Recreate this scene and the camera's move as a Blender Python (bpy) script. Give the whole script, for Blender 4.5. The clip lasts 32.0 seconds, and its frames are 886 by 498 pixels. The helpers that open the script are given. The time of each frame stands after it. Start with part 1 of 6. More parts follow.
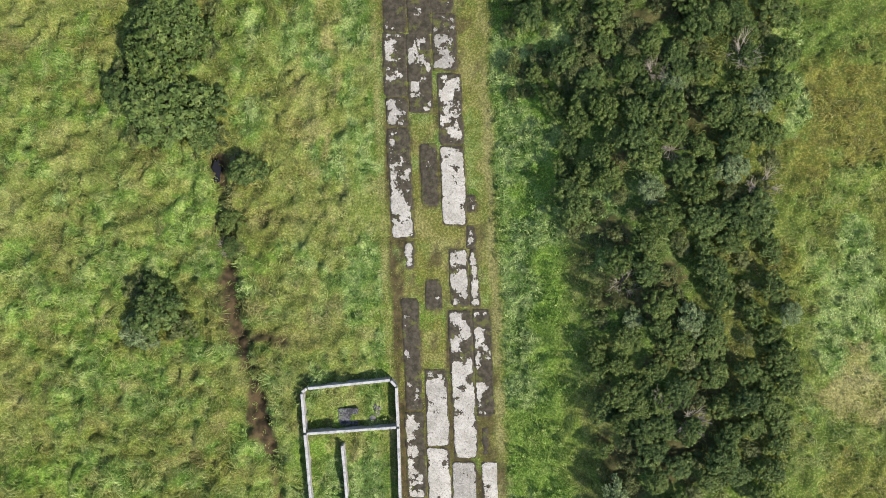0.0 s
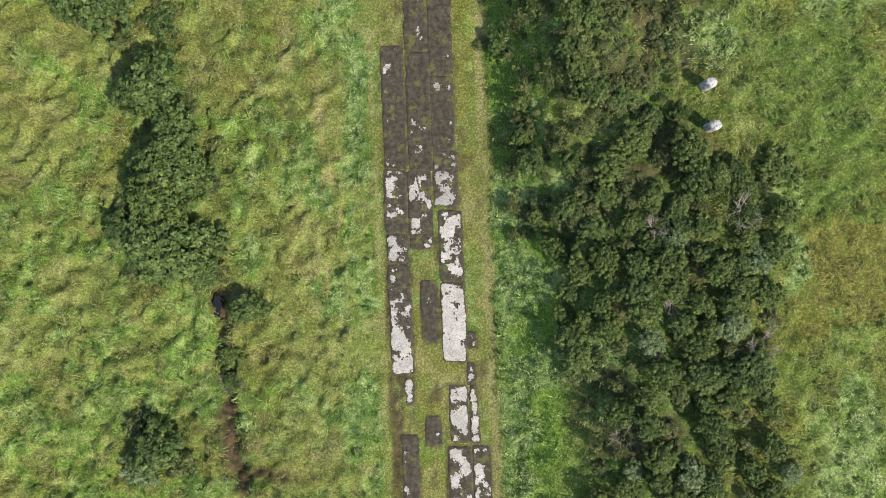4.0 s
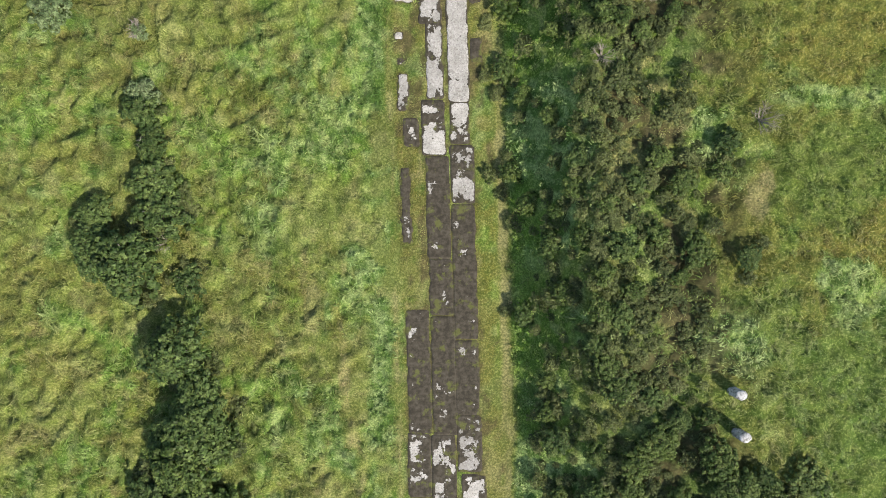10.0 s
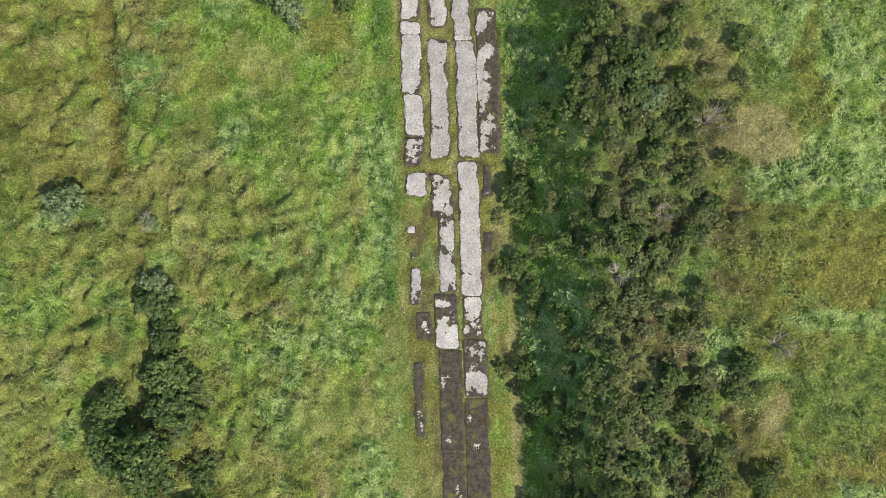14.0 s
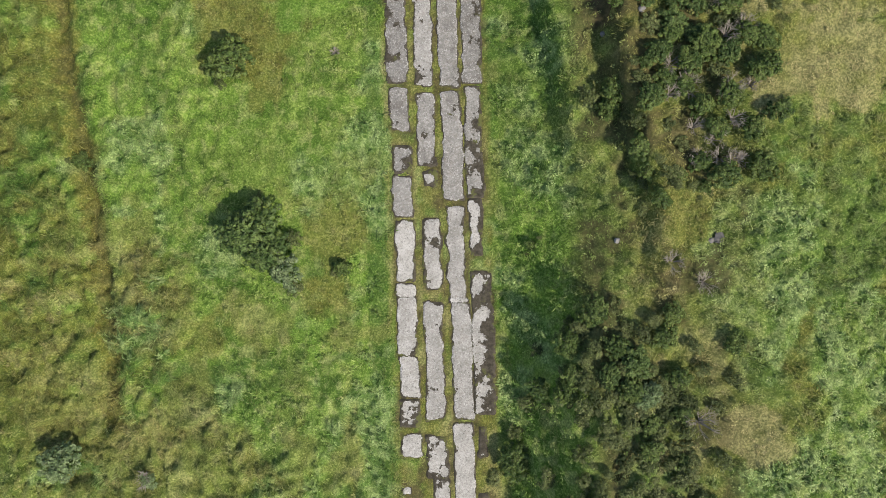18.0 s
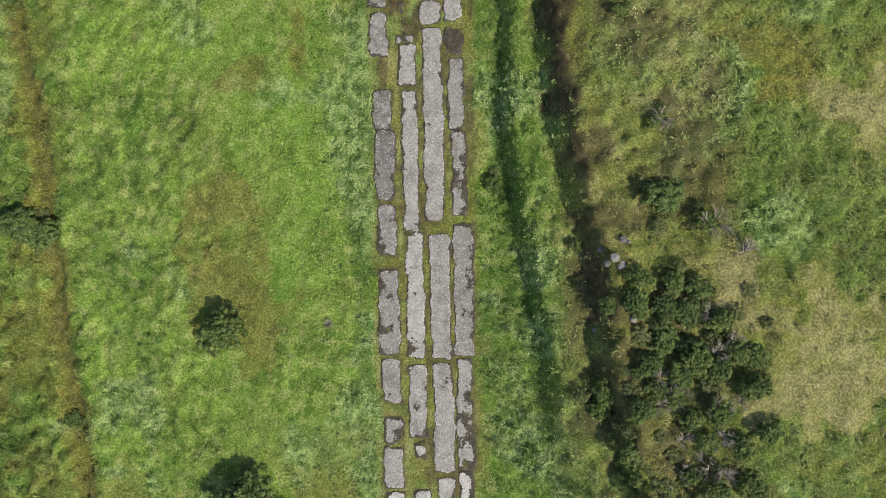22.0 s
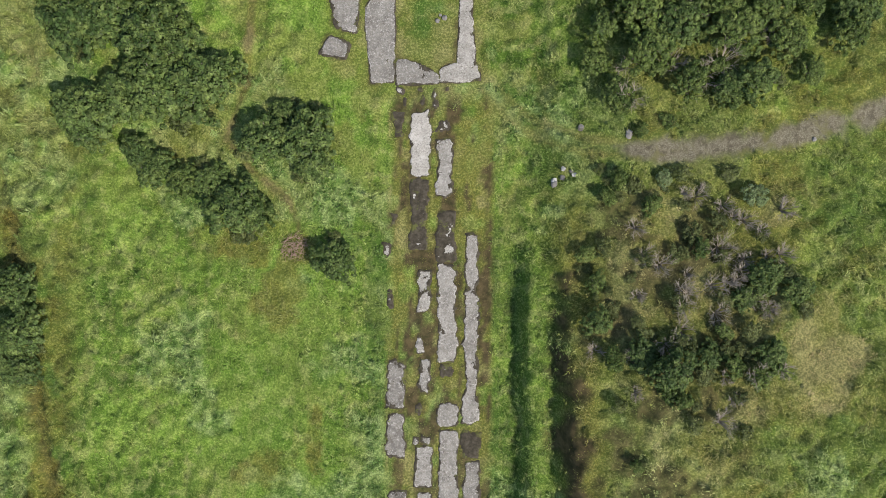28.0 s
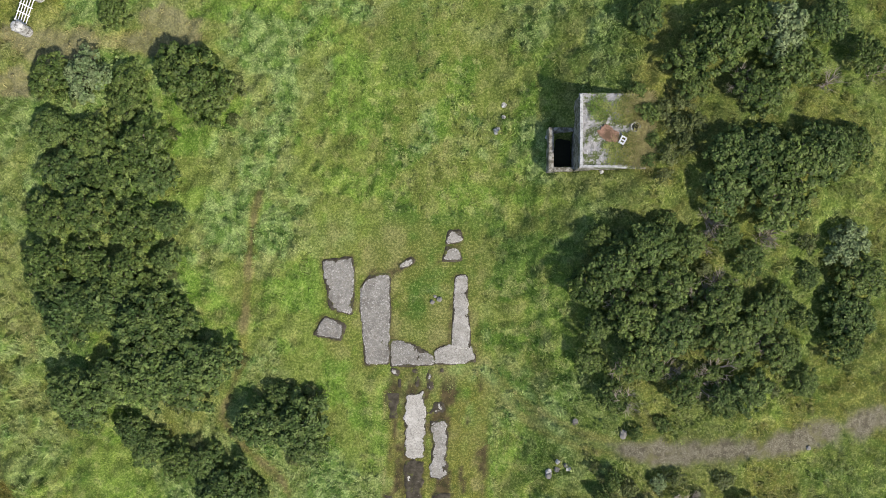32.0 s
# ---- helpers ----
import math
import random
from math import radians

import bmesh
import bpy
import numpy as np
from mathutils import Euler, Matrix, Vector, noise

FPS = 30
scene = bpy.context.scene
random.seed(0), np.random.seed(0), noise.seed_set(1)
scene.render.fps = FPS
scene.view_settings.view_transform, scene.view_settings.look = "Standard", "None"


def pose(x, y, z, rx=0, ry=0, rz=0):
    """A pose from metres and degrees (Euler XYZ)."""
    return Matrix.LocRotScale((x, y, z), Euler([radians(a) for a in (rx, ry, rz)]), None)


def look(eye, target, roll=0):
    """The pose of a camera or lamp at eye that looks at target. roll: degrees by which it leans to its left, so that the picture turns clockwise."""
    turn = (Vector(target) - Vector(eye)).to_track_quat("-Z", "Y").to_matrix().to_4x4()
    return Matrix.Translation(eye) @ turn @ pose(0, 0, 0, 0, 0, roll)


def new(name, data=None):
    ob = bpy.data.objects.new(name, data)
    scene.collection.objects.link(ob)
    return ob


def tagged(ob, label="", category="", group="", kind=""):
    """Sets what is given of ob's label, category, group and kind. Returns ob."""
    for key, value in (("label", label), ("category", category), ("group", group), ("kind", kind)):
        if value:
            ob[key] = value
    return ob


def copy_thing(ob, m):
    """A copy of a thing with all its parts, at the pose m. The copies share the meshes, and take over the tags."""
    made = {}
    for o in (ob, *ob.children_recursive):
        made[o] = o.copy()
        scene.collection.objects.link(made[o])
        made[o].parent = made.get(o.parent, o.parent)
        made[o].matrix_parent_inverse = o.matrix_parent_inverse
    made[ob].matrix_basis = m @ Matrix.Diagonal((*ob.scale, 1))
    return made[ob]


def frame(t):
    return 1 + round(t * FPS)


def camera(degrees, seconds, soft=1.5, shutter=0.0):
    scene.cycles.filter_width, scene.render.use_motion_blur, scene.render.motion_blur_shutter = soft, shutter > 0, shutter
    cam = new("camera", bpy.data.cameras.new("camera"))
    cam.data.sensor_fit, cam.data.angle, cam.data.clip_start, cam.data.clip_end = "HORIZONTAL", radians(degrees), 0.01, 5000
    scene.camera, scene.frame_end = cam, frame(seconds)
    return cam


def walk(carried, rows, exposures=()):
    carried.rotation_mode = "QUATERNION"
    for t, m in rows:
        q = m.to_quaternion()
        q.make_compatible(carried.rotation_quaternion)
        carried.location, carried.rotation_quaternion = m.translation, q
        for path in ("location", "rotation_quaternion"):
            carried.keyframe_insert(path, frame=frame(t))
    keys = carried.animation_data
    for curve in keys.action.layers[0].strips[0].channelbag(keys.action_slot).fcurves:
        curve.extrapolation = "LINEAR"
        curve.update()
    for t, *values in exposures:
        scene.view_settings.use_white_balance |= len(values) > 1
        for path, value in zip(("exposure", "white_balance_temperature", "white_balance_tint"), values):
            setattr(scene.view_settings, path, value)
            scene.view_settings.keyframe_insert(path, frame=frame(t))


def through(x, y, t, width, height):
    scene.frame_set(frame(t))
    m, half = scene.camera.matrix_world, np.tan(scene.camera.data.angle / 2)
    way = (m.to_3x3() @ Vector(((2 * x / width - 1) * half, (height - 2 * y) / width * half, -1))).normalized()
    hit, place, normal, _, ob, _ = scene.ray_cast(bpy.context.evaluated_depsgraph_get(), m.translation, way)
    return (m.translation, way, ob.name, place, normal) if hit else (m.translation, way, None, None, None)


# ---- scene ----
# a drone flies along the old road and looks straight down
cam = camera(69.98, 32.0, soft=0.7)
ROWS = [
    (0.0, 0.000, 0.000, 46.818, -1.088, -0.186, -0.000),
    (0.5, -0.053, 1.067, 46.799, -1.014, -0.167, 0.050),
    (1.0, -0.075, 2.160, 46.774, -0.933, -0.156, 0.083),
    (1.5, -0.078, 3.290, 46.754, -0.852, -0.154, 0.107),
    (2.0, -0.067, 4.466, 46.743, -0.778, -0.159, 0.118),
    (2.5, -0.067, 5.715, 46.732, -0.710, -0.162, 0.135),
    (3.0, -0.051, 7.018, 46.719, -0.662, -0.182, 0.155),
    (3.5, -0.055, 8.330, 46.697, -0.654, -0.201, 0.167),
    (5.5, -0.262, 14.223, 46.600, -0.445, -0.202, 0.256),
    (6.0, -0.389, 15.815, 46.588, -0.363, -0.170, 0.328),
    (6.5, -0.517, 17.329, 46.581, -0.343, -0.142, 0.407),
    (7.0, -0.668, 18.963, 46.573, -0.275, -0.103, 0.505),
    (7.5, -0.828, 20.514, 46.554, -0.252, -0.061, 0.599),
    (8.0, -1.016, 22.167, 46.529, -0.164, -0.015, 0.669),
    (8.5, -1.186, 23.702, 46.507, -0.128, 0.010, 0.726),
    (9.0, -1.402, 25.351, 46.502, -0.041, 0.052, 0.816),
    (9.5, -1.598, 26.890, 46.516, -0.019, 0.085, 0.867),
    (10.0, -1.825, 28.565, 46.533, 0.054, 0.125, 0.873),
    (10.5, -2.034, 30.143, 46.540, 0.050, 0.168, 0.862),
    (11.0, -2.260, 31.859, 46.538, 0.085, 0.222, 0.851),
    (11.5, -2.442, 33.483, 46.534, 0.040, 0.250, 0.829),
    (12.0, -2.609, 35.236, 46.526, 0.031, 0.267, 0.798),
    (12.5, -2.730, 36.943, 46.515, -0.037, 0.259, 0.763),
    (13.0, -2.825, 38.929, 46.515, -0.026, 0.235, 0.737),
    (13.5, -2.895, 40.926, 46.523, -0.108, 0.199, 0.710),
    (15.5, -3.085, 50.027, 46.545, -0.293, 0.047, 0.639),
    (16.0, -3.094, 52.503, 46.548, -0.279, 0.021, 0.634),
    (16.5, -3.086, 54.885, 46.557, -0.340, 0.010, 0.638),
    (17.0, -3.055, 57.407, 46.576, -0.337, 0.001, 0.658),
    (17.5, -3.017, 59.814, 46.595, -0.394, 0.011, 0.691),
    (18.0, -2.992, 62.402, 46.600, -0.346, 0.028, 0.721),
    (18.5, -2.971, 64.834, 46.583, -0.370, 0.036, 0.759),
    (19.0, -2.936, 67.425, 46.572, -0.286, 0.029, 0.790),
    (19.5, -2.907, 69.819, 46.567, -0.293, 0.036, 0.819),
    (20.0, -2.850, 72.384, 46.573, -0.208, 0.037, 0.842),
    (20.5, -2.796, 74.777, 46.582, -0.216, 0.041, 0.862),
    (21.0, -2.760, 77.333, 46.597, -0.147, 0.038, 0.927),
    (21.5, -2.755, 79.708, 46.600, -0.174, 0.034, 1.088),
    (22.0, -2.795, 82.248, 46.597, -0.117, 0.024, 1.348),
    (22.5, -2.868, 84.620, 46.605, -0.124, 0.010, 1.620),
    (23.0, -2.995, 87.146, 46.614, -0.037, -0.001, 1.915),
    (23.5, -3.153, 89.486, 46.618, -0.027, -0.007, 2.184),
    (24.0, -3.338, 91.888, 46.611, 0.026, -0.007, 2.444),
    (24.5, -3.564, 94.297, 46.609, 0.082, 0.007, 2.683),
    (25.0, -3.816, 96.705, 46.614, 0.125, 0.026, 2.885),
    (25.5, -4.086, 99.127, 46.622, 0.149, 0.050, 2.999),
    (27.5, -4.963, 108.997, 46.696, 0.200, 0.104, 3.108),
    (28.0, -5.110, 111.525, 46.728, 0.262, 0.102, 3.122),
    (28.5, -5.233, 114.061, 46.760, 0.343, 0.097, 3.131),
    (29.0, -5.342, 116.593, 46.793, 0.433, 0.091, 3.135),
    (29.5, -5.437, 119.130, 46.827, 0.530, 0.080, 3.146),
    (30.0, -5.526, 121.643, 46.864, 0.635, 0.069, 3.160),
    (30.5, -5.621, 124.144, 46.899, 0.761, 0.070, 3.166),
    (31.0, -5.711, 126.629, 46.935, 0.904, 0.075, 3.183),
    (31.5, -5.775, 129.101, 46.973, 1.059, 0.078, 3.208),
    (32.0, -5.836, 131.554, 47.017, 1.212, 0.086, 3.235),
]
walk(cam, [(t, pose(x, y, z, rx, ry, rz)) for t, x, y, z, rx, ry, rz in ROWS], [(0.0, 0.79, 6800.0, 10.0), (10.0, 0.84, 6800.0, 10.0), (16.0, 0.72, 6800.0, 10.0), (21.0, 0.62, 6800.0, 10.0), (32.0, 0.62, 6800.0, 10.0)])
SKY_STRENGTH, SUN_STRENGTH, SUN_ANGLE = 0.15, 4.5, 1.5

# ---------------------------------------------------------------- sun, sky
SUN_ELEV, SUN_AZ = 45.0, -41.0          # degrees; azimuth from +x, counter-clockwise
world = bpy.data.worlds.new("sky")
scene.world = world
world.use_nodes = True
wn = world.node_tree.nodes
sky = wn.new("ShaderNodeTexSky")
sky.sky_type, sky.sun_disc = "NISHITA", False
sky.sun_elevation, sky.sun_rotation = radians(SUN_ELEV), radians(90 - SUN_AZ)
wn["Background"].inputs["Strength"].default_value = SKY_STRENGTH
world.node_tree.links.new(sky.outputs[0], wn["Background"].inputs["Color"])
sun = new("sun", bpy.data.lights.new("sun", "SUN"))
sun.data.energy, sun.data.angle, sun.data.color = SUN_STRENGTH, radians(SUN_ANGLE), (1.0, 0.95, 0.87)
sun_from = Vector((math.cos(radians(SUN_ELEV)) * math.cos(radians(SUN_AZ)),
                   math.cos(radians(SUN_ELEV)) * math.sin(radians(SUN_AZ)), math.sin(radians(SUN_ELEV))))
sun.matrix_world = look(sun_from * 200, (0, 0, 0))


# ---------------------------------------------------------------- small tools
def smooth(x, a, b):
    q = np.clip((np.asarray(x, float) - a) / (b - a), 0, 1)
    return q * q * (3 - 2 * q)


LATTICES = {}


def lattice(seed):
    if seed not in LATTICES:
        LATTICES[seed] = np.random.RandomState(seed).rand(256, 256)
    return LATTICES[seed]


def value_noise(x, y, size, seed):
    """Smooth noise from 0 to 1, with lumps of about that size in metres."""
    g = lattice(seed)
    u, v = np.asarray(x, float) / size + 300.3, np.asarray(y, float) / size + 300.7
    i, j = np.floor(u).astype(int), np.floor(v).astype(int)
    a, b = u - i, v - j
    a, b = a * a * (3 - 2 * a), b * b * (3 - 2 * b)
    i0, i1, j0, j1 = i % 256, (i + 1) % 256, j % 256, (j + 1) % 256
    return (g[i0, j0] * (1 - a) + g[i1, j0] * a) * (1 - b) + (g[i0, j1] * (1 - a) + g[i1, j1] * a) * b


def fbm(x, y, size, seed, octaves=4):
    total, weight = 0, 0
    for k in range(octaves):
        total = total + value_noise(x, y, size / 2 ** k, seed + k) * 0.6 ** k
        weight += 0.6 ** k
    return total / weight


def axis_x(y):
    """The middle of the old concrete road."""
    return -1.0 - 0.045 * np.asarray(y, float)


def line_distance(x, y, points):
    """Distance from a polyline."""
    best = np.full(np.shape(x), 1e9)
    for (ax, ay), (bx, by) in zip(points, points[1:]):
        dx, dy = bx - ax, by - ay
        k = np.clip(((x - ax) * dx + (y - ay) * dy) / (dx * dx + dy * dy), 0, 1)
        best = np.minimum(best, np.hypot(x - ax - k * dx, y - ay - k * dy))
    return best


def patches(x, y, ellipses, seed):
    """Soft patches with ragged edges."""
    ragged = 3.6 * (fbm(x, y, 3.0, seed, 5) - 0.5)
    out = np.zeros(np.shape(x))
    for ex, ey, ra, rb in ellipses:
        d = np.hypot((x - ex) / ra, (y - ey) / rb) + ragged * 1.1
        out = np.maximum(out, 1 - smooth(d, 0.7, 1.1))
    return out


def area(x, y, ellipses, seed):
    """Patches of one growth with wandering, fairly sharp edges."""
    x, y = np.asarray(x, float), np.asarray(y, float)
    wander = 2.1 * (fbm(x, y, 3.0, seed, 5) - 0.5)
    out = np.zeros(np.shape(x))
    for ex, ey, ra, rb in ellipses:
        near = (np.abs(x - ex) < 2 * ra) & (np.abs(y - ey) < 2 * rb)
        d = (np.abs((x[near] - ex) / ra) ** 2.1 + np.abs((y[near] - ey) / rb) ** 2.1) ** 0.476
        out[near] = np.maximum(out[near], 1 - smooth(d + wander[near], 0.88, 1.12))
    return out


# ---------------------------------------------------------------- the lie of the land
BARE_CORNER = [(-27.4, 147.9, 2.6, 1.3), (-30.6, 147.0, 2.8, 1.1), (-36.1, 146.1, 3.8, 1.5), (-33.2, 146.8, 2.4, 1.1), (-39.1, 143.4, 1.6, 1.3)]
MUD_FORK = [(-16.1, -7.8), (-14.7, -8.0), (-13.4, -7.5), (-11.5, -7.9)]
SLABS = []                               # corners and wear of every slab laid so far
DITCH_SOUTH = [(-12.2, -19.8), (-13, -15.1), (-14.1, -11.3), (-14.9, -8), (-15.6, -4.2), (-16, -0.4), (-16.5, 4.2), (-16.7, 5.6)]
TRACK = [(-2.5, 123.9), (-0.7, 122.0), (1.6, 120.5), (4.6, 119.5), (7.9, 119.3), (10.6, 119.2), (14.2, 119.7), (17.9, 120.6), (20.5, 121.6), (24.2, 122.5), (30.2, 124.1)]
FOOTPATH = [(-19.8, 136), (-20.2, 133.5), (-20.4, 128.4), (-20.4, 123.3), (-21.8, 119.2), (-20, 117), (-16.9, 114.8), (-16.4, 113.9), (-15.6, 111.6)]
FIELD_PATH = [(-8, -0), (-8.8, 5), (-7.5, 12.5), (-8.9, 16.6), (-9, 20.3), (-9.9, 25.2)]
BANK_SCAR = [(7.8, 78), (7.3, 81.4), (6.6, 87.1), (5.3, 91.7), (4.6, 96.8), (3.4, 104.9), (3.6, 109.8), (3.2, 117.9)]
DITCH_WEST = [(-28.1, 48.9), (-28.4, 56.2), (-29.6, 65.1), (-31.9, 75.8), (-33, 85.2), (-33.6, 90), (-35.4, 97.2), (-36.9, 104), (-39.1, 114.7)]
DRY_NORTH = [(-18.1, 94.4, 1.3, 0.8), (-20, 84.9, 2.3, 2.3), (-18.9, 79.9, 2.3, 3), (-16.2, 75.8, 1, 1.7), (-24.9, 119, 1.6, 1.2), (-16.2, 111, 1.1, 1), (-17.4, 107.8, 1.5, 2.5), (-21.9, 119.3, 0.6, 1.3), (-37.5, 146.7, 2.9, 1.5), (-29.4, 146.9, 2.5, 0.8), (-39.1, 143.4, 1, 0.8), (-24.5, 119.7, 1.7, 1.1), (5.6, 141.9, 1.1, 1.3), (6.8, 142.4, 1.1, 1.5), (14, 124.4, 0.8, 0.8), (7.7, 123.5, 1.4, 0.8)]
DRY_WEST = [(-11, 62.1, 2.1, 2.5), (-16.6, 74.2, 1, 1.3), (-17.5, 77.5, 2.5, 2.1), (-30.3, 48.9, 3.4, 3.4), (-27.6, 42.9, 2.6, 2.6), (-19.9, 54.8, 2.1, 1.7), (-12.5, 2.9, 2.5, 2.1), (-8.4, -0.4, 1.2, 2.5), (-19.3, -10.9, 0.6, 1), (-11.7, -7.5, 2.5, 1), (-31.3, 41.2, 1.3, 1.5), (-11.6, 26.9, 1.7, 2.5), (-9, 21.1, 1.7, 3.3)]
LUSH = [(-17.9, 69.5, 5.9, 5.5), (-28.8, 72.9, 2.6, 8.6), (-16.5, 98.8, 4.6, 5.4), (-23.8, 94.5, 5.1, 6.4), (-13.3, 140.2, 6.7, 5.4), (-7.7, 144.8, 5, 4.6), (5.8, -9.1, 2.1, 7.4), (-1.5, 109.5, 1.7, 10.4), (-20.1, 102.1, 6.7, 5.9)]


WORN_MEADOW = [(-19.1, 81.3, 3.4, 5.8), (-16.5, 75.1, 1.0, 1.4), (-16.6, 94.5, 1.9, 1.5), (-13.9, 97.4, 0.5, 2.7), (-11.2, 58.7, 1.6, 1.7), (-9.3, 54.6, 1.2, 0.9), (-24.6, 118.8, 1.6, 1.8), (-20.2, 112.8, 2.9, 2.4), (-16.0, 111.1, 1.0, 1.1)]
OLIVE_PLATEAU = [(25.9, 7.7, 3.6, 3.4), (24.9, 29.8, 3.6, 2.2), (21.7, 41.6, 4.3, 2.5), (22.6, 30.0, 3.6, 1.2), (23.0, 54.8, 1.9, 1.3), (16.5, 95.0, 3.3, 2.6), (13.7, 105.7, 1.6, 2.7)]
TAN_PLATEAU = [(17.2, 50.7, 2.7, 1.7), (22.4, 75.2, 3.5, 5.2), (17.7, 72.7, 1.1, 2.7), (21.9, 75.2, 6.0, 4.1), (15.9, 79.4, 1.2, 4.1), (24.5, 92.2, 2.9, 3.5), (27.3, -9.8, 2.3, 2.9), (18.3, 31.9, 0.9, 2.1), (19.6, 107.5, 2.1, 4.6)]
GREEN_PLATEAU = [(25.1, 14.3, 4.3, 2.1), (24.5, 17.2, 3.3, 5.8), (22.7, 34.2, 3.5, 3.4), (23.9, 63.4, 3.7, 3.8), (19.5, 86.3, 3.0, 4.2), (25.2, 82.9, 2.5, 4.2), (22.6, 99.9, 4.9, 3.1), (22.5, 116, 4, 3)]
HERB_PLATEAU = [(26.7, -4.9, 3.5, 6.0), (22.5, 9.5, 0.8, 2.3), (25.3, 25.5, 3.9, 2.5), (16.7, 22.8, 2.3, 2.3), (21.8, 12.4, 1.2, 2.4), (18.4, 47.3, 3.0, 1.7), (22.8, 49.1, 3.8, 2.9), (15.3, 35.3, 3.5, 2.6), (22.5, 38.6, 4.4, 0.7), (17.3, 61.3, 3.1, 6.9), (23.4, 56.6, 3.5, 3.5), (10.1, 97.2, 3.1, 4.4), (14.0, 91.3, 2.4, 5.1), (18.5, 83.9, 1.7, 1.9), (20.0, 98.3, 1.6, 2.2)]


def height(x, y):
    """Level road, a bank that climbs to a plateau in the east, fields that fall gently in the west."""
    x, y = np.asarray(x, float), np.asarray(y, float)
    s = x - axis_x(y)
    swell = 1 - 0.38 * smooth(y, 98, 118) + 0.25 * smooth(y, 128, 142)
    steep = smooth(y, 10, 24) * (1 - smooth(y, 54, 64))
    rise = swell * (5.0 * (smooth(s, 3.6, 15.5) * (1 - steep) + smooth(s, 4.6, 11.2) * steep) + 1.5 * smooth(s, 13, 24))
    fall = -1.3 * smooth(-s, 5, 26) * smooth(y, 5, 30) * (1 - smooth(y, 112, 135))
    return rise + fall


def groove_gap(x, y):
    """How far east of the lower step in the bank."""
    line = np.interp(y, (68, 75.6, 80.3, 85.1, 91.1, 97.2, 105.1, 113.1), (5.6, 4.6, 3.7, 2.6, 1.6, 1.5, 0.9, 0.5))
    return x - line - 0.5 * (fbm(x, y, 2.4, 122, 3) - 0.5)


def scarp_gap(x, y):
    """How far east of the upper step, which is steep and earthy."""
    line = np.interp(y, (60, 66.4, 70, 75.2, 81.6, 86.8, 91.1, 99.3, 107.3, 115.6, 122.4, 136.5), (11.4, 10.5, 9.5, 8.2, 7.5, 6.0, 5.2, 3.9, 3.3, 2.3, 1.6, 0.4))
    return x - line - 0.9 * (fbm(x, y, 2.8, 123, 3) - 0.5)


def surface(x, y):
    """The ground with its tussocks and ditches."""
    x, y = np.asarray(x, float), np.asarray(y, float)
    s = x - axis_x(y)
    off_road = 1 - smooth(s, -4.2, -3.2) * (1 - smooth(s, 4.6, 5.6))
    near_pads = 1 - smooth(y, 122.5, 123.5) * (1 - smooth(y, 134, 136)) * smooth(x, -16.5, -15.2) * (1 - smooth(x, -2.8, -2.0))
    flat = off_road * near_pads
    lumps = (fbm(x, y, 3.2, 11) - 0.5) * (0.32 - 0.12 * smooth(s, 11, 14)) + swath_height(x, y) * (swaths(x, y) - 0.42)
    dip = -0.75 * (1 - smooth(line_distance(x, y, DITCH_SOUTH), 0.2, 1.1)) - 0.6 * (1 - smooth(line_distance(x, y, DITCH_WEST), 0.2, 1.2))
    d1, d2 = groove_gap(x, y), scarp_gap(x, y)
    terrace = 1.65 * (smooth(d1, -0.6, 0.6) - smooth(d1, -3.2, 3.6)) * smooth(y, 66, 76) * (1 - smooth(y, 106, 116))
    terrace = terrace + 1.9 * (smooth(d2, -0.7, 0.7) - smooth(d2, -3.5, 4.5)) * smooth(y, 58, 68) * (1 - 0.8 * smooth(y, 98, 116)) * (1 - smooth(y, 135, 139))
    cellar = -1.5 * smooth(x, 1.45, 2.0) * (1 - smooth(x, 5.4, 6.4)) * smooth(y, 138.6, 139.2) * (1 - smooth(y, 140.8 + 2.2 * smooth(x, 2.9, 3.4), 141.3 + 2.0 * smooth(x, 2.9, 3.4)))
    calm = 1 - smooth(line_distance(x, y, TRACK), 1.0, 2.6)
    return height(x, y) + flat * (lumps * (1 - 0.8 * calm) + dip + terrace) + cellar - 0.02


def swaths(x, y):
    """Wind-laid swaths and tussocks, from 0 in the hollows to 1 on the crests."""
    x, y = np.asarray(x, float), np.asarray(y, float)
    u = 0.80 * x + 0.60 * y + 1.3 * (value_noise(x, y, 1.6, 21) - 0.5)
    v = 0.80 * y - 0.60 * x + 1.3 * (value_noise(x, y, 1.6, 22) - 0.5)
    crest = 1 - np.abs(2 * value_noise(u, v * 0.8, 1.0, 23) - 1)
    return 0.38 * smooth(crest, 0.25, 1.0) + 0.62 * smooth(value_noise(0.6 * u + 0.8 * v, 0.6 * v - 0.8 * u, 0.60, 24), 0.25, 0.8)


def swath_height(x, y):
    """How high the swaths stand: rank in the west, low in the meadow."""
    x, y = np.asarray(x, float), np.asarray(y, float)
    s = x - axis_x(y)
    west = smooth(-s, 4, 6) * (1 - smooth(y, 46, 60))
    north = smooth(y, 118, 126)
    high = np.maximum(0.48 * west, 0.34 * north)
    high = np.maximum(high, 0.34 * smooth(s, 5, 6.5))
    high = np.maximum(high, 0.34 * smooth(-s, 13.5, 17) * smooth(y, 60, 68))
    high = np.maximum(high, 0.68 * rough(x, y))
    return 0.13 + high * (1 - 0.6 * area(x, y, OLIVE_PLATEAU + TAN_PLATEAU, 121))


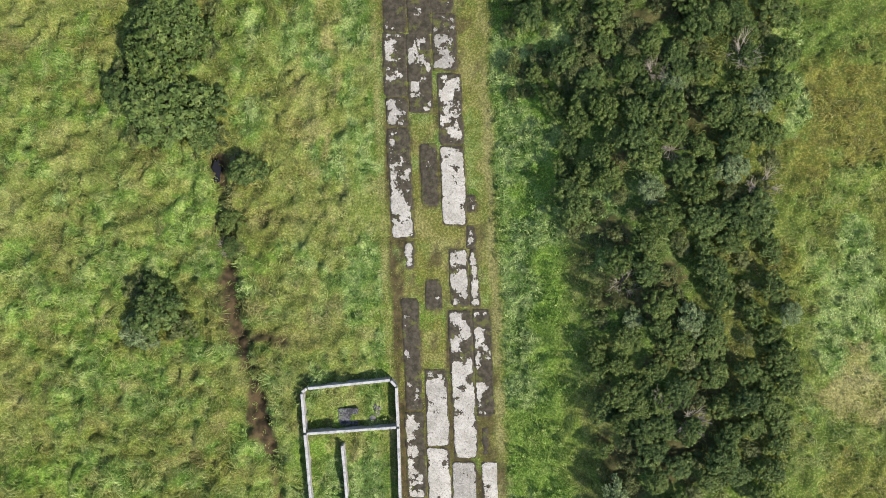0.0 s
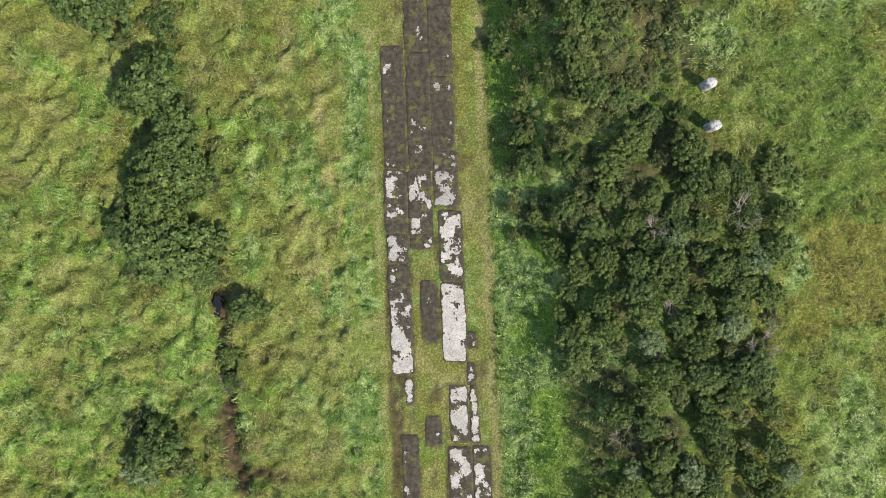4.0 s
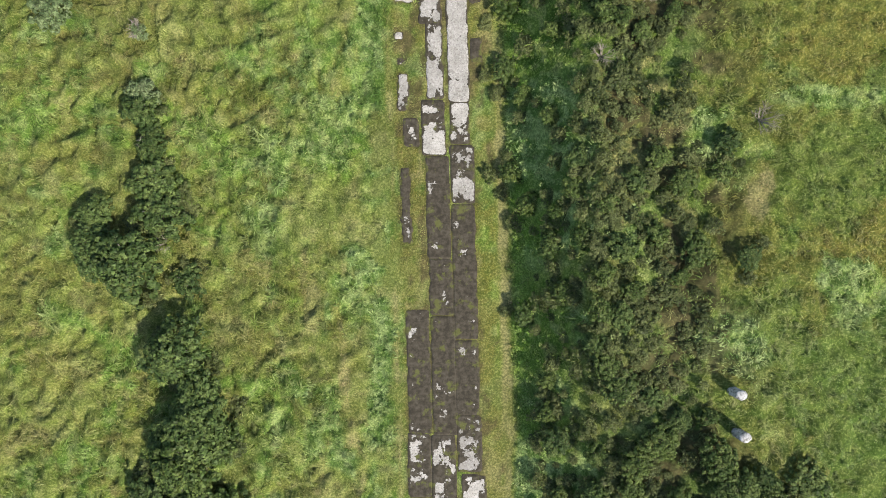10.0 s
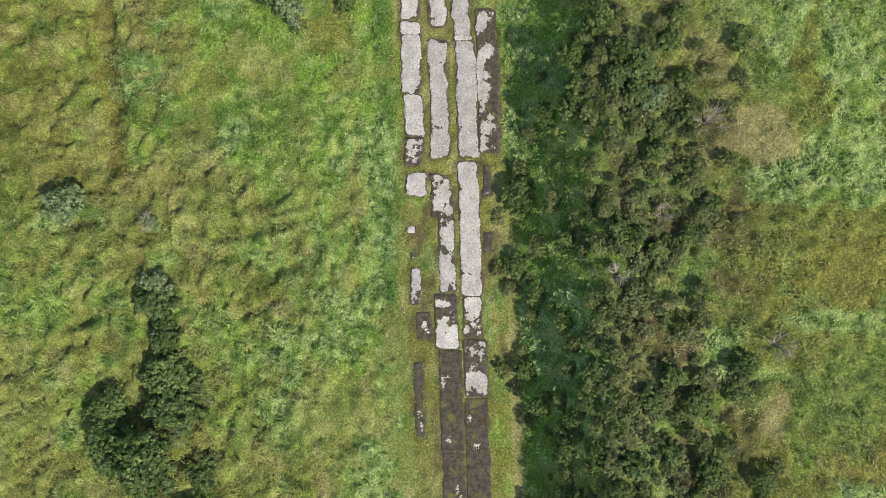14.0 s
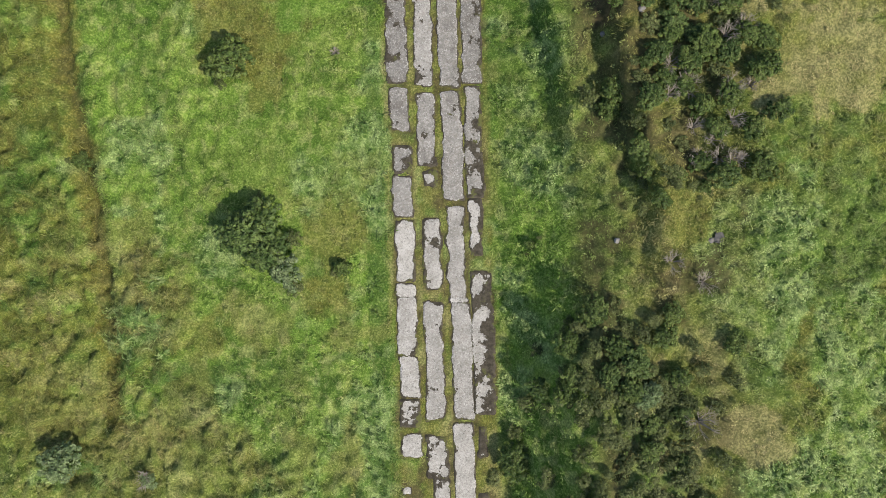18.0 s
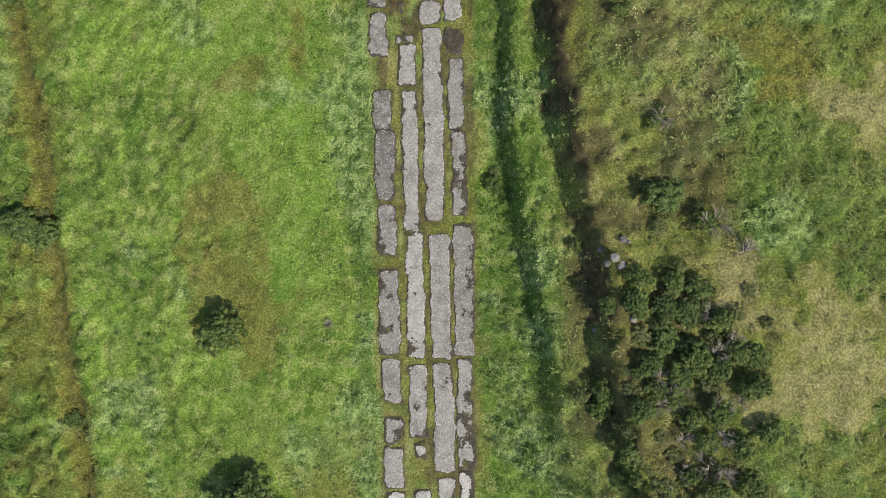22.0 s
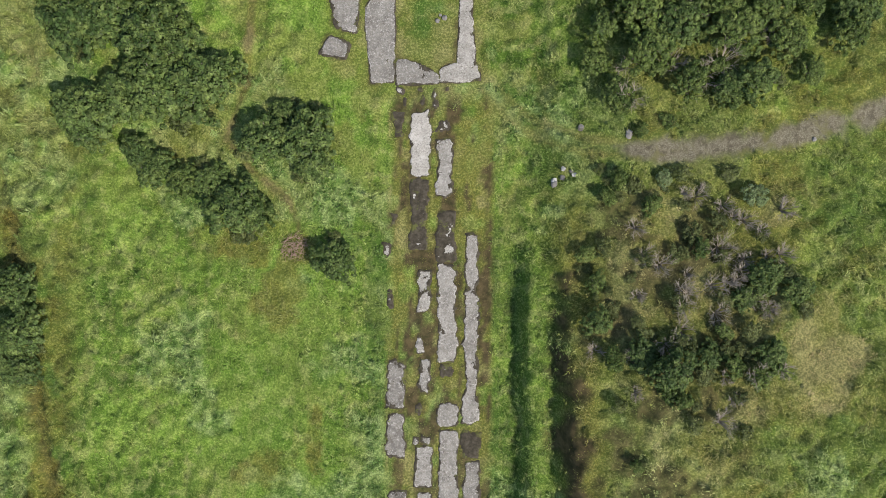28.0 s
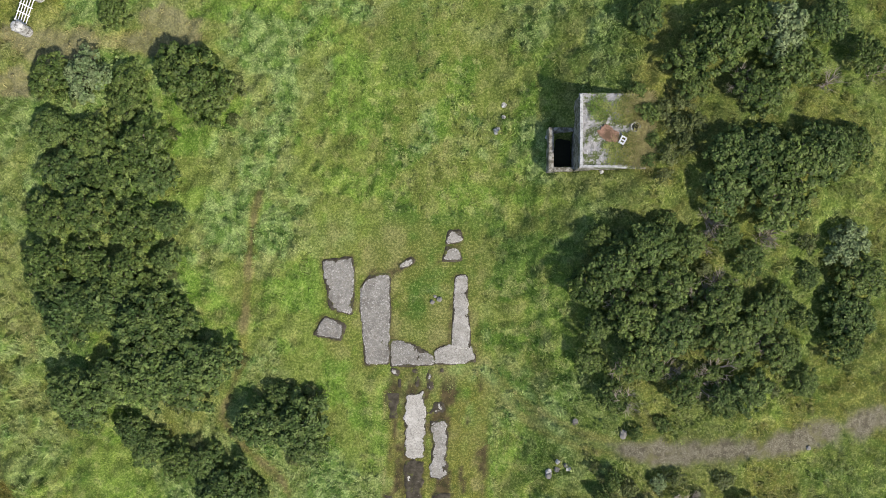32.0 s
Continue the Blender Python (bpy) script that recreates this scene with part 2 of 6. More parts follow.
def rough(x, y):
    """Where the grass stands rank and tussocky: the western fields."""
    s = np.asarray(x, float) - axis_x(y)
    edge = 9 + 12 * smooth(y, 40, 62) + 9 * smooth(y, 62, 76)
    return smooth(-s + (fbm(x, y, 7.0, 61) - 0.5) * 9, edge - 1.5, edge + 2.5)


def deep_green(x, y):
    """Rank roadside strip, dark western patches; painted shade at lower step and bank wood."""
    x, y = np.asarray(x, float), np.asarray(y, float)
    s = x - axis_x(y)
    wob = (fbm(x, y, 2.5, 91) - 0.5) * 2.0
    broad = 2.2 * smooth(y, 22, 30) * (1 - smooth(y, 46, 54)) * smooth(fbm(x, y, 4.0, 124), 0.4, 0.55)
    strip = smooth(s + wob + broad, -5.8, -5.0) * (1 - smooth(s + wob * 0.5, -3.6, -3.1)) * smooth(y, 8, 26) * (1 - smooth(y, 108, 120))
    d1 = groove_gap(x, y)
    # Shade on the lower step's west side, painted in as dark green.
    ditch = np.exp(-((d1 + 0.5) / 0.75) ** 2) * smooth(y, 66, 74) * (1 - smooth(y, 108, 116)) * (0.55 + 0.45 * smooth(fbm(x, y, 3.0, 108), 0.35, 0.55))
    hollow = (0.35 + 0.6 * smooth(y, 36, 44) * (1 - smooth(y, 60, 68))) * rough(x, y) * smooth(fbm(x, y, 2.6, 93) + 0.10 * smooth(y, 36, 44), 0.46, 0.56)
    patchy = 0.8 * smooth(fbm(x, y, 4.0, 95), 0.53, 0.57)
    upland = 0.75 * smooth(fbm(x, y, 3.4, 96), 0.42, 0.48) * smooth(s, 8.5, 12.5)
    streaks = 0.6 * smooth(y, 58, 68) * (1 - smooth(y, 116, 124)) * smooth(-s + 3 * wob, 15, 20) * smooth(fbm(x * 1.2, y * 0.8, 1.9, 113), 0.49, 0.58)
    rank_and_shade = np.maximum(np.maximum(strip * 0.9, ditch), np.maximum(np.maximum(hollow, upland), patchy))
    vivid = smooth(s, 5.0, 5.8) * (1 - smooth(s + wob, 9.0, 11.0)) * (1 - 0.35 * smooth(y, 30, 56) * (1 - smooth(y, 60, 68))) * (1 - smooth(y, 112, 118))
    meadow = smooth(y, 58, 68) * smooth(-s + wob, 4.2, 5.6) * (1 - smooth(-s + wob, 24, 28)) * (0.30 + 0.45 * smooth(fbm(x, y, 6.5, 109), 0.40, 0.56))
    beside = 0.7 * smooth(-s + wob * 0.4, 4.6, 5.0) * (1 - smooth(-s + wob, 5.6, 6.6)) * smooth(y, 10, 30)
    vivid = np.maximum(vivid * (1 - ditch), np.maximum(meadow, beside) * (1 - smooth(y, 150, 160)))
    rank_and_shade = np.where(s > 4.5, np.maximum(rank_and_shade * (1 - 0.9 * vivid), ditch), rank_and_shade * (1 - 0.5 * vivid))
    # Floor under the bank trees: dark-green growth with the trees' shade painted in.
    rank_and_shade = np.maximum(rank_and_shade, 0.95 * bank_wood(x, y) * (1 - 0.7 * smooth(y, 14, 26) * smooth(s, 9.5, 11.5)))
    rank_and_shade = rank_and_shade * (1 - 0.7 * smooth(y, 58, 68) * smooth(-s, 5.5, 6.5) * (1 - smooth(-s, 24, 28)))
    fresh = 0.75 * smooth(-s, 5, 7) * (1 - smooth(y, 56, 66)) * smooth(fbm(x, y, 3.6, 135), 0.50, 0.55)
    vivid = np.maximum(vivid, fresh)
    other = np.maximum(area(x, y, OLIVE_PLATEAU + TAN_PLATEAU, 121), area(x, y, HERB_PLATEAU, 127))
    rank_and_shade = np.maximum(rank_and_shade * (1 - 0.8 * other), 0.85 * area(x, y, GREEN_PLATEAU, 126))
    vivid = vivid * (1 - smooth(s, 10, 12))
    band = smooth(s, 4.6, 5.4) * (1 - smooth(s, 9, 10.5)) * smooth(y, 64, 72) * (1 - smooth(y, 110, 118))
    return (np.maximum(rank_and_shade, streaks) - vivid * (1 - streaks)) * (1 - band) + band * np.maximum(0.4, ditch)


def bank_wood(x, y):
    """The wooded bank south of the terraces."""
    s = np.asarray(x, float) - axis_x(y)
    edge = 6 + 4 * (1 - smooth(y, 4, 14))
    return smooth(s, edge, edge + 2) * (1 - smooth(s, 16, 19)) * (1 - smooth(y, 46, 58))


def olive(x, y):
    """Short brownish grass: worn patches in the meadow, the edges of the ditch, hollows on the plateau."""
    x, y = np.asarray(x, float), np.asarray(y, float)
    s = x - axis_x(y)
    worn = np.max([0.7 * patches(x, y, DRY_NORTH, 35), 0.6 * patches(x, y, DRY_WEST, 36), area(x, y, WORN_MEADOW, 133) * (0.35 + 0.5 * smooth(fbm(x, y, 1.3, 134), 0.42, 0.52))], 0)
    ditch = 1 - smooth(line_distance(x, y, DITCH_WEST) + (fbm(x, y, 1.6, 101) - 0.5) * 2.6, 0.5, 1.3)
    ditch = np.maximum(ditch, 0.7 * smooth(-s, 25.5, 28.5) * smooth(y, 40, 50) * smooth(fbm(x, y, 3.0, 102), 0.36, 0.52))
    south = 0.6 * rough(x, y) * smooth(fbm(x, y, 2.6, 103), 0.46, 0.60) * (1 - smooth(y, 62, 72))
    top = np.maximum(area(x, y, OLIVE_PLATEAU, 121), 0.8 * smooth(s, 12, 15) * smooth(fbm(x, y, 3.4, 104), 0.47, 0.51))
    top = np.maximum(top, 0.4 * smooth(s, 12, 15))
    top = top * (1 - np.maximum(0.6 * area(x, y, GREEN_PLATEAU, 126), 0.8 * area(x, y, HERB_PLATEAU, 127)))
    foot = np.exp(-((scarp_gap(x, y) - 1.2) / 1.5) ** 2) * smooth(y, 56, 66) * (1 - smooth(y, 112, 122))
    path = line_distance(x, y, FOOTPATH)
    trodden = 0.8 * (1 - smooth(path + (fbm(x, y, 1.0, 105) - 0.5) * 0.8, 0.1, 0.5))
    trodden = np.maximum(trodden, 0.75 * (1 - smooth(np.abs(line_distance(x, y, TRACK[:5]) - 0.45) + (fbm(x, y, 0.9, 111) - 0.5) * 0.5, 0.05, 0.35)))
    old_road = 0.9 * smooth(s, -3.1, -2.7) * (1 - smooth(s, 4.2, 4.6)) * (1 - smooth(y, 122, 124)) * smooth(fbm(x, y, 1.4, 110) + 0.06 * smooth(y, 92, 100), 0.36, 0.50)
    court = smooth(x, -15.5, -14.5) * (1 - smooth(x, -3, -2.4)) * smooth(y, 122, 123) * (1 - smooth(y, 133.5, 135.5))
    court = 0.4 * court * (1 - smooth(slab_gap(x, y) + (fbm(x, y, 1.6, 144) - 0.5) * 2.4, 0.3, 1.3))
    return np.max([worn, ditch, south, top * (1 - 0.85 * bank_wood(x, y)), foot, trodden, old_road, court], 0)


def zones(x, y):
    """What grows where: dry grass, grey-green tall herbs, bare earth, gravel."""
    x, y = np.asarray(x, float), np.asarray(y, float)
    s = x - axis_x(y)
    dry = np.maximum(0.35 * patches(x, y, DRY_NORTH, 35), 0.3 * patches(x, y, DRY_WEST, 36))
    path = np.minimum(line_distance(x, y, FOOTPATH), line_distance(x, y, FIELD_PATH))
    dry = np.maximum(dry, 0.95 * (1 - smooth(path + (fbm(x, y, 1.0, 41) - 0.5) * 0.8, 0.15, 0.55)) * smooth(fbm(x, y, 2.0, 42), 0.3, 0.5))
    dry = dry * (1 - smooth(s, 12, 15))
    dry = np.maximum(dry, 0.95 * area(x, y, TAN_PLATEAU, 121))
    fresh = np.maximum(0.7 * patches(x, y, LUSH, 47), 0.65 * smooth(y, 60, 75) * smooth(-s, 0, 4))
    fresh = np.maximum(fresh, 0.85 * smooth(s, 4.8, 5.6) * (1 - smooth(s, 8, 10)))
    dry = np.maximum(dry, 0.6 * smooth(fbm(x, y, 5.0, 43), 0.55, 0.62) * (1 - fresh) * (1 - 0.7 * smooth(s, 12, 15)) * (1 - 0.6 * smooth(s, 12, 15) * (1 - smooth(y, 44, 54))))
    dry = np.maximum(dry, 0.65 * rough(x, y) * (1 - smooth(y, 60, 70)) * smooth(fbm(x, y * 1.5, 1.7, 112), 0.52, 0.61))
    verge = smooth(s, 4.2, 4.5) * (1 - smooth(s + (fbm(x, y, 2, 48) - .5), 5.0, 5.5)) * (1 - smooth(y, 40, 52))
    dry = np.maximum(dry, 1.0 * verge)
    brow = smooth(s, 8.8, 11) * (1 - smooth(s - 4 * smooth(y, 44, 54), 15, 18)) * (1 - 0.6 * smooth(y, 112, 124)) * (1 - 0.8 * bank_wood(x, y))
    dry = np.maximum(dry, brow * (0.35 + 0.35 * smooth(fbm(x, y, 3.0, 45), 0.40, 0.6)))
    clearing = smooth(s, 9.5, 11.5) * (1 - smooth(s, 18, 20)) * smooth(y, 16, 26) * (1 - smooth(y, 60, 66))
    dry = np.maximum(dry, 0.8 * clearing * smooth(fbm(x, y, 2.0, 136), 0.52, 0.57))
    heath = smooth(scarp_gap(x, y), 1, 3) * (1 - smooth(x, 19, 22)) * smooth(y, 98, 103) * (1 - smooth(y, 116, 119))
    dry = np.maximum(dry, 0.75 * heath * smooth(fbm(x, y, 2.2, 137), 0.45, 0.53))
    on_road = smooth(s, -3.1, -2.7) * (1 - smooth(s, 4.3, 4.7)) * (1 - smooth(y, 122, 124))
    dry = np.maximum(dry, on_road * (0.1 + 0.7 * smooth(fbm(x, y, 1.6, 44), 0.46, 0.64)))
    pale = 0.8 * smooth(-s, 3.6, 5) * (1 - smooth(-s + (fbm(x, y, 5, 63) - 0.5) * 8, 11, 15) * 0.5) * (1 - smooth(y, 40, 56)) * smooth(fbm(x, y, 3.0, 64), 0.34, 0.48)
    tan = smooth(-s, 4.5, 6) * (1 - smooth(-s, 9.5, 13)) * (1 - smooth(y, 46, 60)) * smooth(fbm(x * 2.2, y, 4.0, 67), 0.50, 0.62)
    dry = np.maximum(dry, 0.75 * tan)
    herb = smooth(fbm(x, y, 6.0, 51) + (0.08 - 0.05 * (1 - smooth(y, 44, 54))) * smooth(s, 12, 20) - (0.1 - 0.13 * smooth(y, 100, 112)) * smooth(-s, 4, 8), 0.49, 0.57) * (1 - dry)
    upper = smooth(s, 12, 15)
    herb = herb * (1 - 0.75 * upper)
    herb = np.maximum(herb, pale * (1 - dry))
    other = np.maximum(area(x, y, OLIVE_PLATEAU + TAN_PLATEAU, 121), 0.7 * area(x, y, GREEN_PLATEAU, 126))
    herb = np.maximum(herb * (1 - other), 0.95 * area(x, y, HERB_PLATEAU, 127) * (0.35 + 0.65 * smooth(fbm(x, y, 1.6, 128), 0.40, 0.5)))
    joint = np.min([np.abs(s - j) for j in (-3.15, -1.2, 0.68, 2.5)], 0)
    joint = (1 - smooth(joint + (fbm(x, y, 0.8, 114) - 0.5) * 0.3, 0.06, 0.24)) * (1 - smooth(y, 121, 123)) * smooth(fbm(x, y, 3.0, 115), 0.36, 0.5)
    dry = np.maximum(dry, 0.8 * joint)
    west_verge = smooth(s, -3.7, -3.4) * (1 - smooth(s, -3.1, -2.9)) * (1 - smooth(y, 44, 52)) * smooth(fbm(x, y, 2.0, 116), 0.38, 0.52)
    dry = np.maximum(dry, 0.85 * west_verge)
    dry = np.maximum(dry, 0.55 * smooth(y, 108, 120) * (1 - smooth(s, 8, 10)) * smooth(fbm(x, y, 2.2, 146), 0.47, 0.54))
    dry = np.maximum(dry, 0.9 * area(x, y, BARE_CORNER, 66))
    wheels = np.abs(line_distance(x, y, TRACK[:5]) - 0.6) + (fbm(x, y, 1.0, 148) - 0.5) * 0.5
    dry = np.maximum(dry, 0.7 * (1 - smooth(wheels, 0.1, 0.4)))
    court = smooth(x, -15.5, -14.5) * (1 - smooth(x, -3, -2.4)) * smooth(y, 122, 123) * (1 - smooth(y, 133.5, 135.5))
    dry = np.maximum(dry, 0.75 * court * smooth(fbm(x, y, 1.8, 145, 5), 0.42, 0.58))
    earth = 1 - smooth(line_distance(x, y, DITCH_SOUTH) + (fbm(x, y, 2.2, 53) - 0.5) * 2.4, 0.2, 0.75)
    earth = np.maximum(earth, 0.4 * (1 - smooth(line_distance(x, y, DITCH_WEST) + (fbm(x, y, 0.9, 54) - 0.5) * 2.0, 0.1, 0.7)))
    earth = np.maximum(earth, 0.9 * (1 - smooth(line_distance(x, y, BANK_SCAR[:-1]) + (fbm(x, y, 2.0, 55) - 0.5) * 3.4, 0.2, 1.2)))
    earth = np.maximum(earth, (0.7 + 0.2 * smooth(y, 94, 100)) * on_road * smooth(fbm(x * 1.6, y * 0.6, 1.3, 58) + 0.1 * smooth(y, 94, 100), 0.56, 0.68))
    lane = np.maximum(smooth(s, -3.0, -2.8) * (1 - smooth(s, -1.5, -1.2)), smooth(s, 0.9, 1.1) * (1 - smooth(s, 4.1, 4.4)) * (1 - smooth(y, -6, -3)))
    earth = np.maximum(earth, 0.9 * lane * (1 - smooth(y, 8, 10)) * smooth(fbm(x, y * 0.6, 1.6, 117), 0.40, 0.50))
    wood = smooth(s, 10.0, 12.0) * (1 - smooth(s, 17, 22)) * (1 - smooth(y, 46, 60))
    earth = np.maximum(earth, 0.75 * wood * smooth(fbm(x, y, 2.2, 57), 0.47, 0.56))
    fringe = slab_gap(x, y)
    earth = np.maximum(earth, 0.75 * smooth(fbm(x, y, 1.1, 147), 0.36, 0.56) * (1 - smooth(fringe + (fbm(x, y, 0.9, 60) - 0.5) * 0.6, 0.0, 0.2)))
    half = np.interp(x, (4, 8, 12, 17, 21, 25), (-0.3, 0.15, 0.5, 0.9, 1.0, 0.5))
    earth = np.maximum(earth, 0.55 * (1 - smooth(line_distance(x, y, FOOTPATH) + (fbm(x, y, 1.0, 41) - 0.5) * 0.4, 0.05, 0.3)))
    earth = np.maximum(earth, 0.9 * (1 - smooth(line_distance(x, y, MUD_FORK) + (fbm(x, y, 1.4, 65) - 0.5) * 1.2, 0.1, 0.5)))
    earth = np.maximum(earth, 0.65 * brow * smooth(fbm(x, y, 2.6, 62), 0.50, 0.62))
    gravel = 1 - smooth(line_distance(x, y, TRACK[3:]) - half + (fbm(x, y, 2.2, 59, 5) - 0.5) * 2.8, -0.3, 0.5)
    gravel = np.maximum(gravel, 0.12 * (1 - smooth(line_distance(x, y, TRACK), 0.3, 0.8)))
    gravel = np.maximum(gravel, 0.45 * patches(x, y, BARE_CORNER, 66))
    return np.stack([dry, herb, earth, gravel], -1)


# ---------------------------------------------------------------- materials
def material(name):
    m = bpy.data.materials.new(name)
    m.use_nodes = True
    t = m.node_tree
    t.nodes.clear()
    return m, t


class Graph:
    """Short hand for node materials."""

    def __init__(self, name):
        self.m, self.t = material(name)
        self.out = self.t.nodes.new("ShaderNodeOutputMaterial")

    def node(self, kind, ins=None, operation="", interpolation_type="", attribute_name=""):
        n = self.t.nodes.new("ShaderNode" + kind)
        if operation:
            n.operation = operation
        if interpolation_type:
            n.interpolation_type = interpolation_type
        if attribute_name:
            n.attribute_name = attribute_name
        for k, v in (ins or {}).items():
            if isinstance(v, bpy.types.NodeSocket):
                self.t.links.new(v, n.inputs[k])
            else:
                n.inputs[k].default_value = v
        return n

    def math(self, op, a, b=0.0, c=0.0):
        return self.node("Math", {0: a, 1: b, 2: c}, operation=op).outputs[0]

    def mix(self, f, a, b):
        n = self.t.nodes.new("ShaderNodeMix")
        n.data_type = "RGBA"
        for k, v in ((0, f), (6, a), (7, b)):
            if isinstance(v, bpy.types.NodeSocket):
                self.t.links.new(v, n.inputs[k])
            else:
                n.inputs[k].default_value = (*v, 1) if isinstance(v, tuple) and len(v) == 3 else v
        return n.outputs[2]

    def step(self, x, a, b):
        return self.node("MapRange", {0: x, 1: a, 2: b}, interpolation_type="SMOOTHSTEP").outputs[0]

    def noise(self, size, detail=3.0, rough=0.55, where=None):
        ins = {"Scale": 1.0 / size, "Detail": detail, "Roughness": rough}
        ins["Vector"] = where or self.node("NewGeometry").outputs["Position"]
        return self.node("TexNoise", ins).outputs[0]

    def surface(self, colour, rough=0.8, bump=None, amount=0.02, spec=0.3, metal=0.0):
        ins = {"Base Color": colour if isinstance(colour, bpy.types.NodeSocket) else (*colour, 1), "Roughness": rough,
               "Specular IOR Level": spec, "Metallic": metal}
        p = self.node("BsdfPrincipled", ins)
        if bump is not None:
            b = self.node("Bump", {"Height": bump, "Distance": amount, "Strength": 1.0})
            self.t.links.new(b.outputs[0], p.inputs["Normal"])
        self.t.links.new(p.outputs[0], self.out.inputs[0])
        return self.m

    def leafy(self, colour, through=0.3):
        d = self.node("BsdfDiffuse", {"Color": colour})
        tr = self.node("BsdfTranslucent", {"Color": colour})
        g = self.node("BsdfGlossy", {"Color": (1, 1, 1, 1), "Roughness": 0.6})
        a = self.node("MixShader", {0: through, 1: d.outputs[0], 2: tr.outputs[0]})
        b = self.node("MixShader", {0: 0.012, 1: a.outputs[0], 2: g.outputs[0]})
        self.t.links.new(b.outputs[0], self.out.inputs[0])
        return self.m


def field_colour(g, blades):
    """Colours of the open ground by what grows there."""
    z = g.node("Attribute", attribute_name="zone")
    sep = g.node("SeparateColor", {0: z.outputs["Color"]})
    dry, herb, earth, gravel = sep.outputs[0], sep.outputs[1], sep.outputs[2], z.outputs["Alpha"]
    big, mid, small = g.noise(11.0, 3), g.noise(2.2, 3), g.noise(0.55, 3, 0.6)
    tuft = g.noise(0.85, 2, 0.5)
    green = g.mix(g.step(big, 0.42, 0.58), GRASS_DEEP, GRASS_LIGHT)
    green = g.mix(g.step(mid, 0.42, 0.60), green, GRASS_YELLOW)
    green = g.mix(g.math("MULTIPLY", g.step(small, 0.52, 0.40), 0.45), green, GRASS_DEEP)
    green = g.mix(g.math("MULTIPLY", g.step(tuft, 0.48, 0.36), 0.7), green, GRASS_DEEP)
    green = g.mix(g.math("MULTIPLY", g.step(tuft, 0.52, 0.64), 0.5), green, PALE_TIP)
    long = g.node("VectorMath", {0: g.node("NewGeometry").outputs["Position"], 1: (1.0, 0.22, 1.0)}, operation="MULTIPLY").outputs[0]
    green = g.mix(g.math("MULTIPLY", g.step(g.noise(0.8, 4, 0.6, long), 0.54, 0.66), 0.30), green, STRAW_LIGHT)
    deep = g.node("Attribute", attribute_name="deep").outputs["Fac"]
    # Positive deep carries rank growth and painted shade, both as dark grass.
    green = g.mix(g.math("MULTIPLY", g.math("MAXIMUM", deep, 0.0), 0.8), green, GRASS_RANK_SHADE)
    green = g.mix(g.math("MULTIPLY", g.math("MAXIMUM", g.math("MULTIPLY", deep, -1.0), 0.0), 0.8), green, GRASS_VIVID)
    col = g.mix(g.math("MULTIPLY", herb, 0.85), green, g.mix(g.step(tuft, 0.40, 0.60), HERB_DEEP, HERB))
    brown = g.mix(g.step(g.noise(0.6, 3), 0.38, 0.62), OLIVE_DARK, OLIVE)
    col = g.mix(g.math("MULTIPLY", g.node("Attribute", attribute_name="olive").outputs["Fac"], g.math("SUBTRACT", 0.85, g.math("MULTIPLY", herb, 0.6))), col, brown)
    straw = g.mix(g.step(g.math("MULTIPLY_ADD", dry, 0.42, g.noise(2.2, 4)), 0.70, 0.98), STRAW_OLIVE, STRAW)
    col = g.mix(g.math("MULTIPLY", dry, 0.85), col, straw)
    if blades:
        rnd = g.node("NewGeometry").outputs["Random Per Island"]
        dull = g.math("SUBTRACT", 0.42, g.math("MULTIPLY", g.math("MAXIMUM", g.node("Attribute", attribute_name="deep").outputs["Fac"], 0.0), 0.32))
        col = g.mix(g.math("MULTIPLY", g.step(rnd, 0.62, 1.0), dull), col, PALE_TIP)
        k = g.math("ADD", g.math("MULTIPLY", g.math("FRACT", g.math("MULTIPLY", rnd, 7.31)), 0.72), 0.62)
        hsv = g.node("HueSaturation", {"Value": k, "Color": col})
        return hsv.outputs[0], earth, gravel
    return col, earth, gravel


GRASS_DEEP, GRASS_LIGHT, GRASS_YELLOW = (0.056, 0.118, 0.013), (0.146, 0.238, 0.034), (0.186, 0.262, 0.050)
PALE_TIP, GRASS_RANK_SHADE, GRASS_VIVID = (0.34, 0.35, 0.135), (0.046, 0.100, 0.018), (0.140, 0.246, 0.034)
HERB_DEEP = (0.085, 0.155, 0.036)
HERB, STRAW_OLIVE, STRAW = (0.245, 0.325, 0.118), (0.175, 0.158, 0.046), (0.285, 0.232, 0.110)
STRAW_LIGHT, OLIVE, OLIVE_DARK = (0.34, 0.30, 0.11), (0.175, 0.142, 0.030), (0.095, 0.082, 0.018)

g = Graph("meadow ground")
col, earth, gravel = field_colour(g, False)
col = g.mix(0.28, col, (0.045, 0.075, 0.012))
fine = g.noise(0.16, 5, 0.75)
col = g.mix(g.step(fine, 0.58, 0.40), col, g.mix(0.6, col, (0.025, 0.045, 0.008)))
col = g.mix(g.math("MULTIPLY", g.step(fine, 0.52, 0.66), 0.35), col, PALE_TIP)
soil = g.mix(g.step(g.noise(0.5, 5), 0.35, 0.65), (0.026, 0.021, 0.012), (0.070, 0.050, 0.027))
col = g.mix(earth, col, soil)
grit = g.mix(g.step(g.noise(0.07, 3, 0.7), 0.35, 0.7), (0.088, 0.078, 0.052), (0.190, 0.172, 0.126))
grit = g.mix(g.math("MULTIPLY", g.step(g.noise(0.45, 4, 0.7), 0.48, 0.60), 0.65), grit, (0.055, 0.045, 0.030))
grit = g.mix(g.math("MULTIPLY", g.step(g.noise(1.6, 5, 0.7), 0.50, 0.66), 0.7), grit, (0.105, 0.100, 0.040))
col = g.mix(gravel, col, grit)
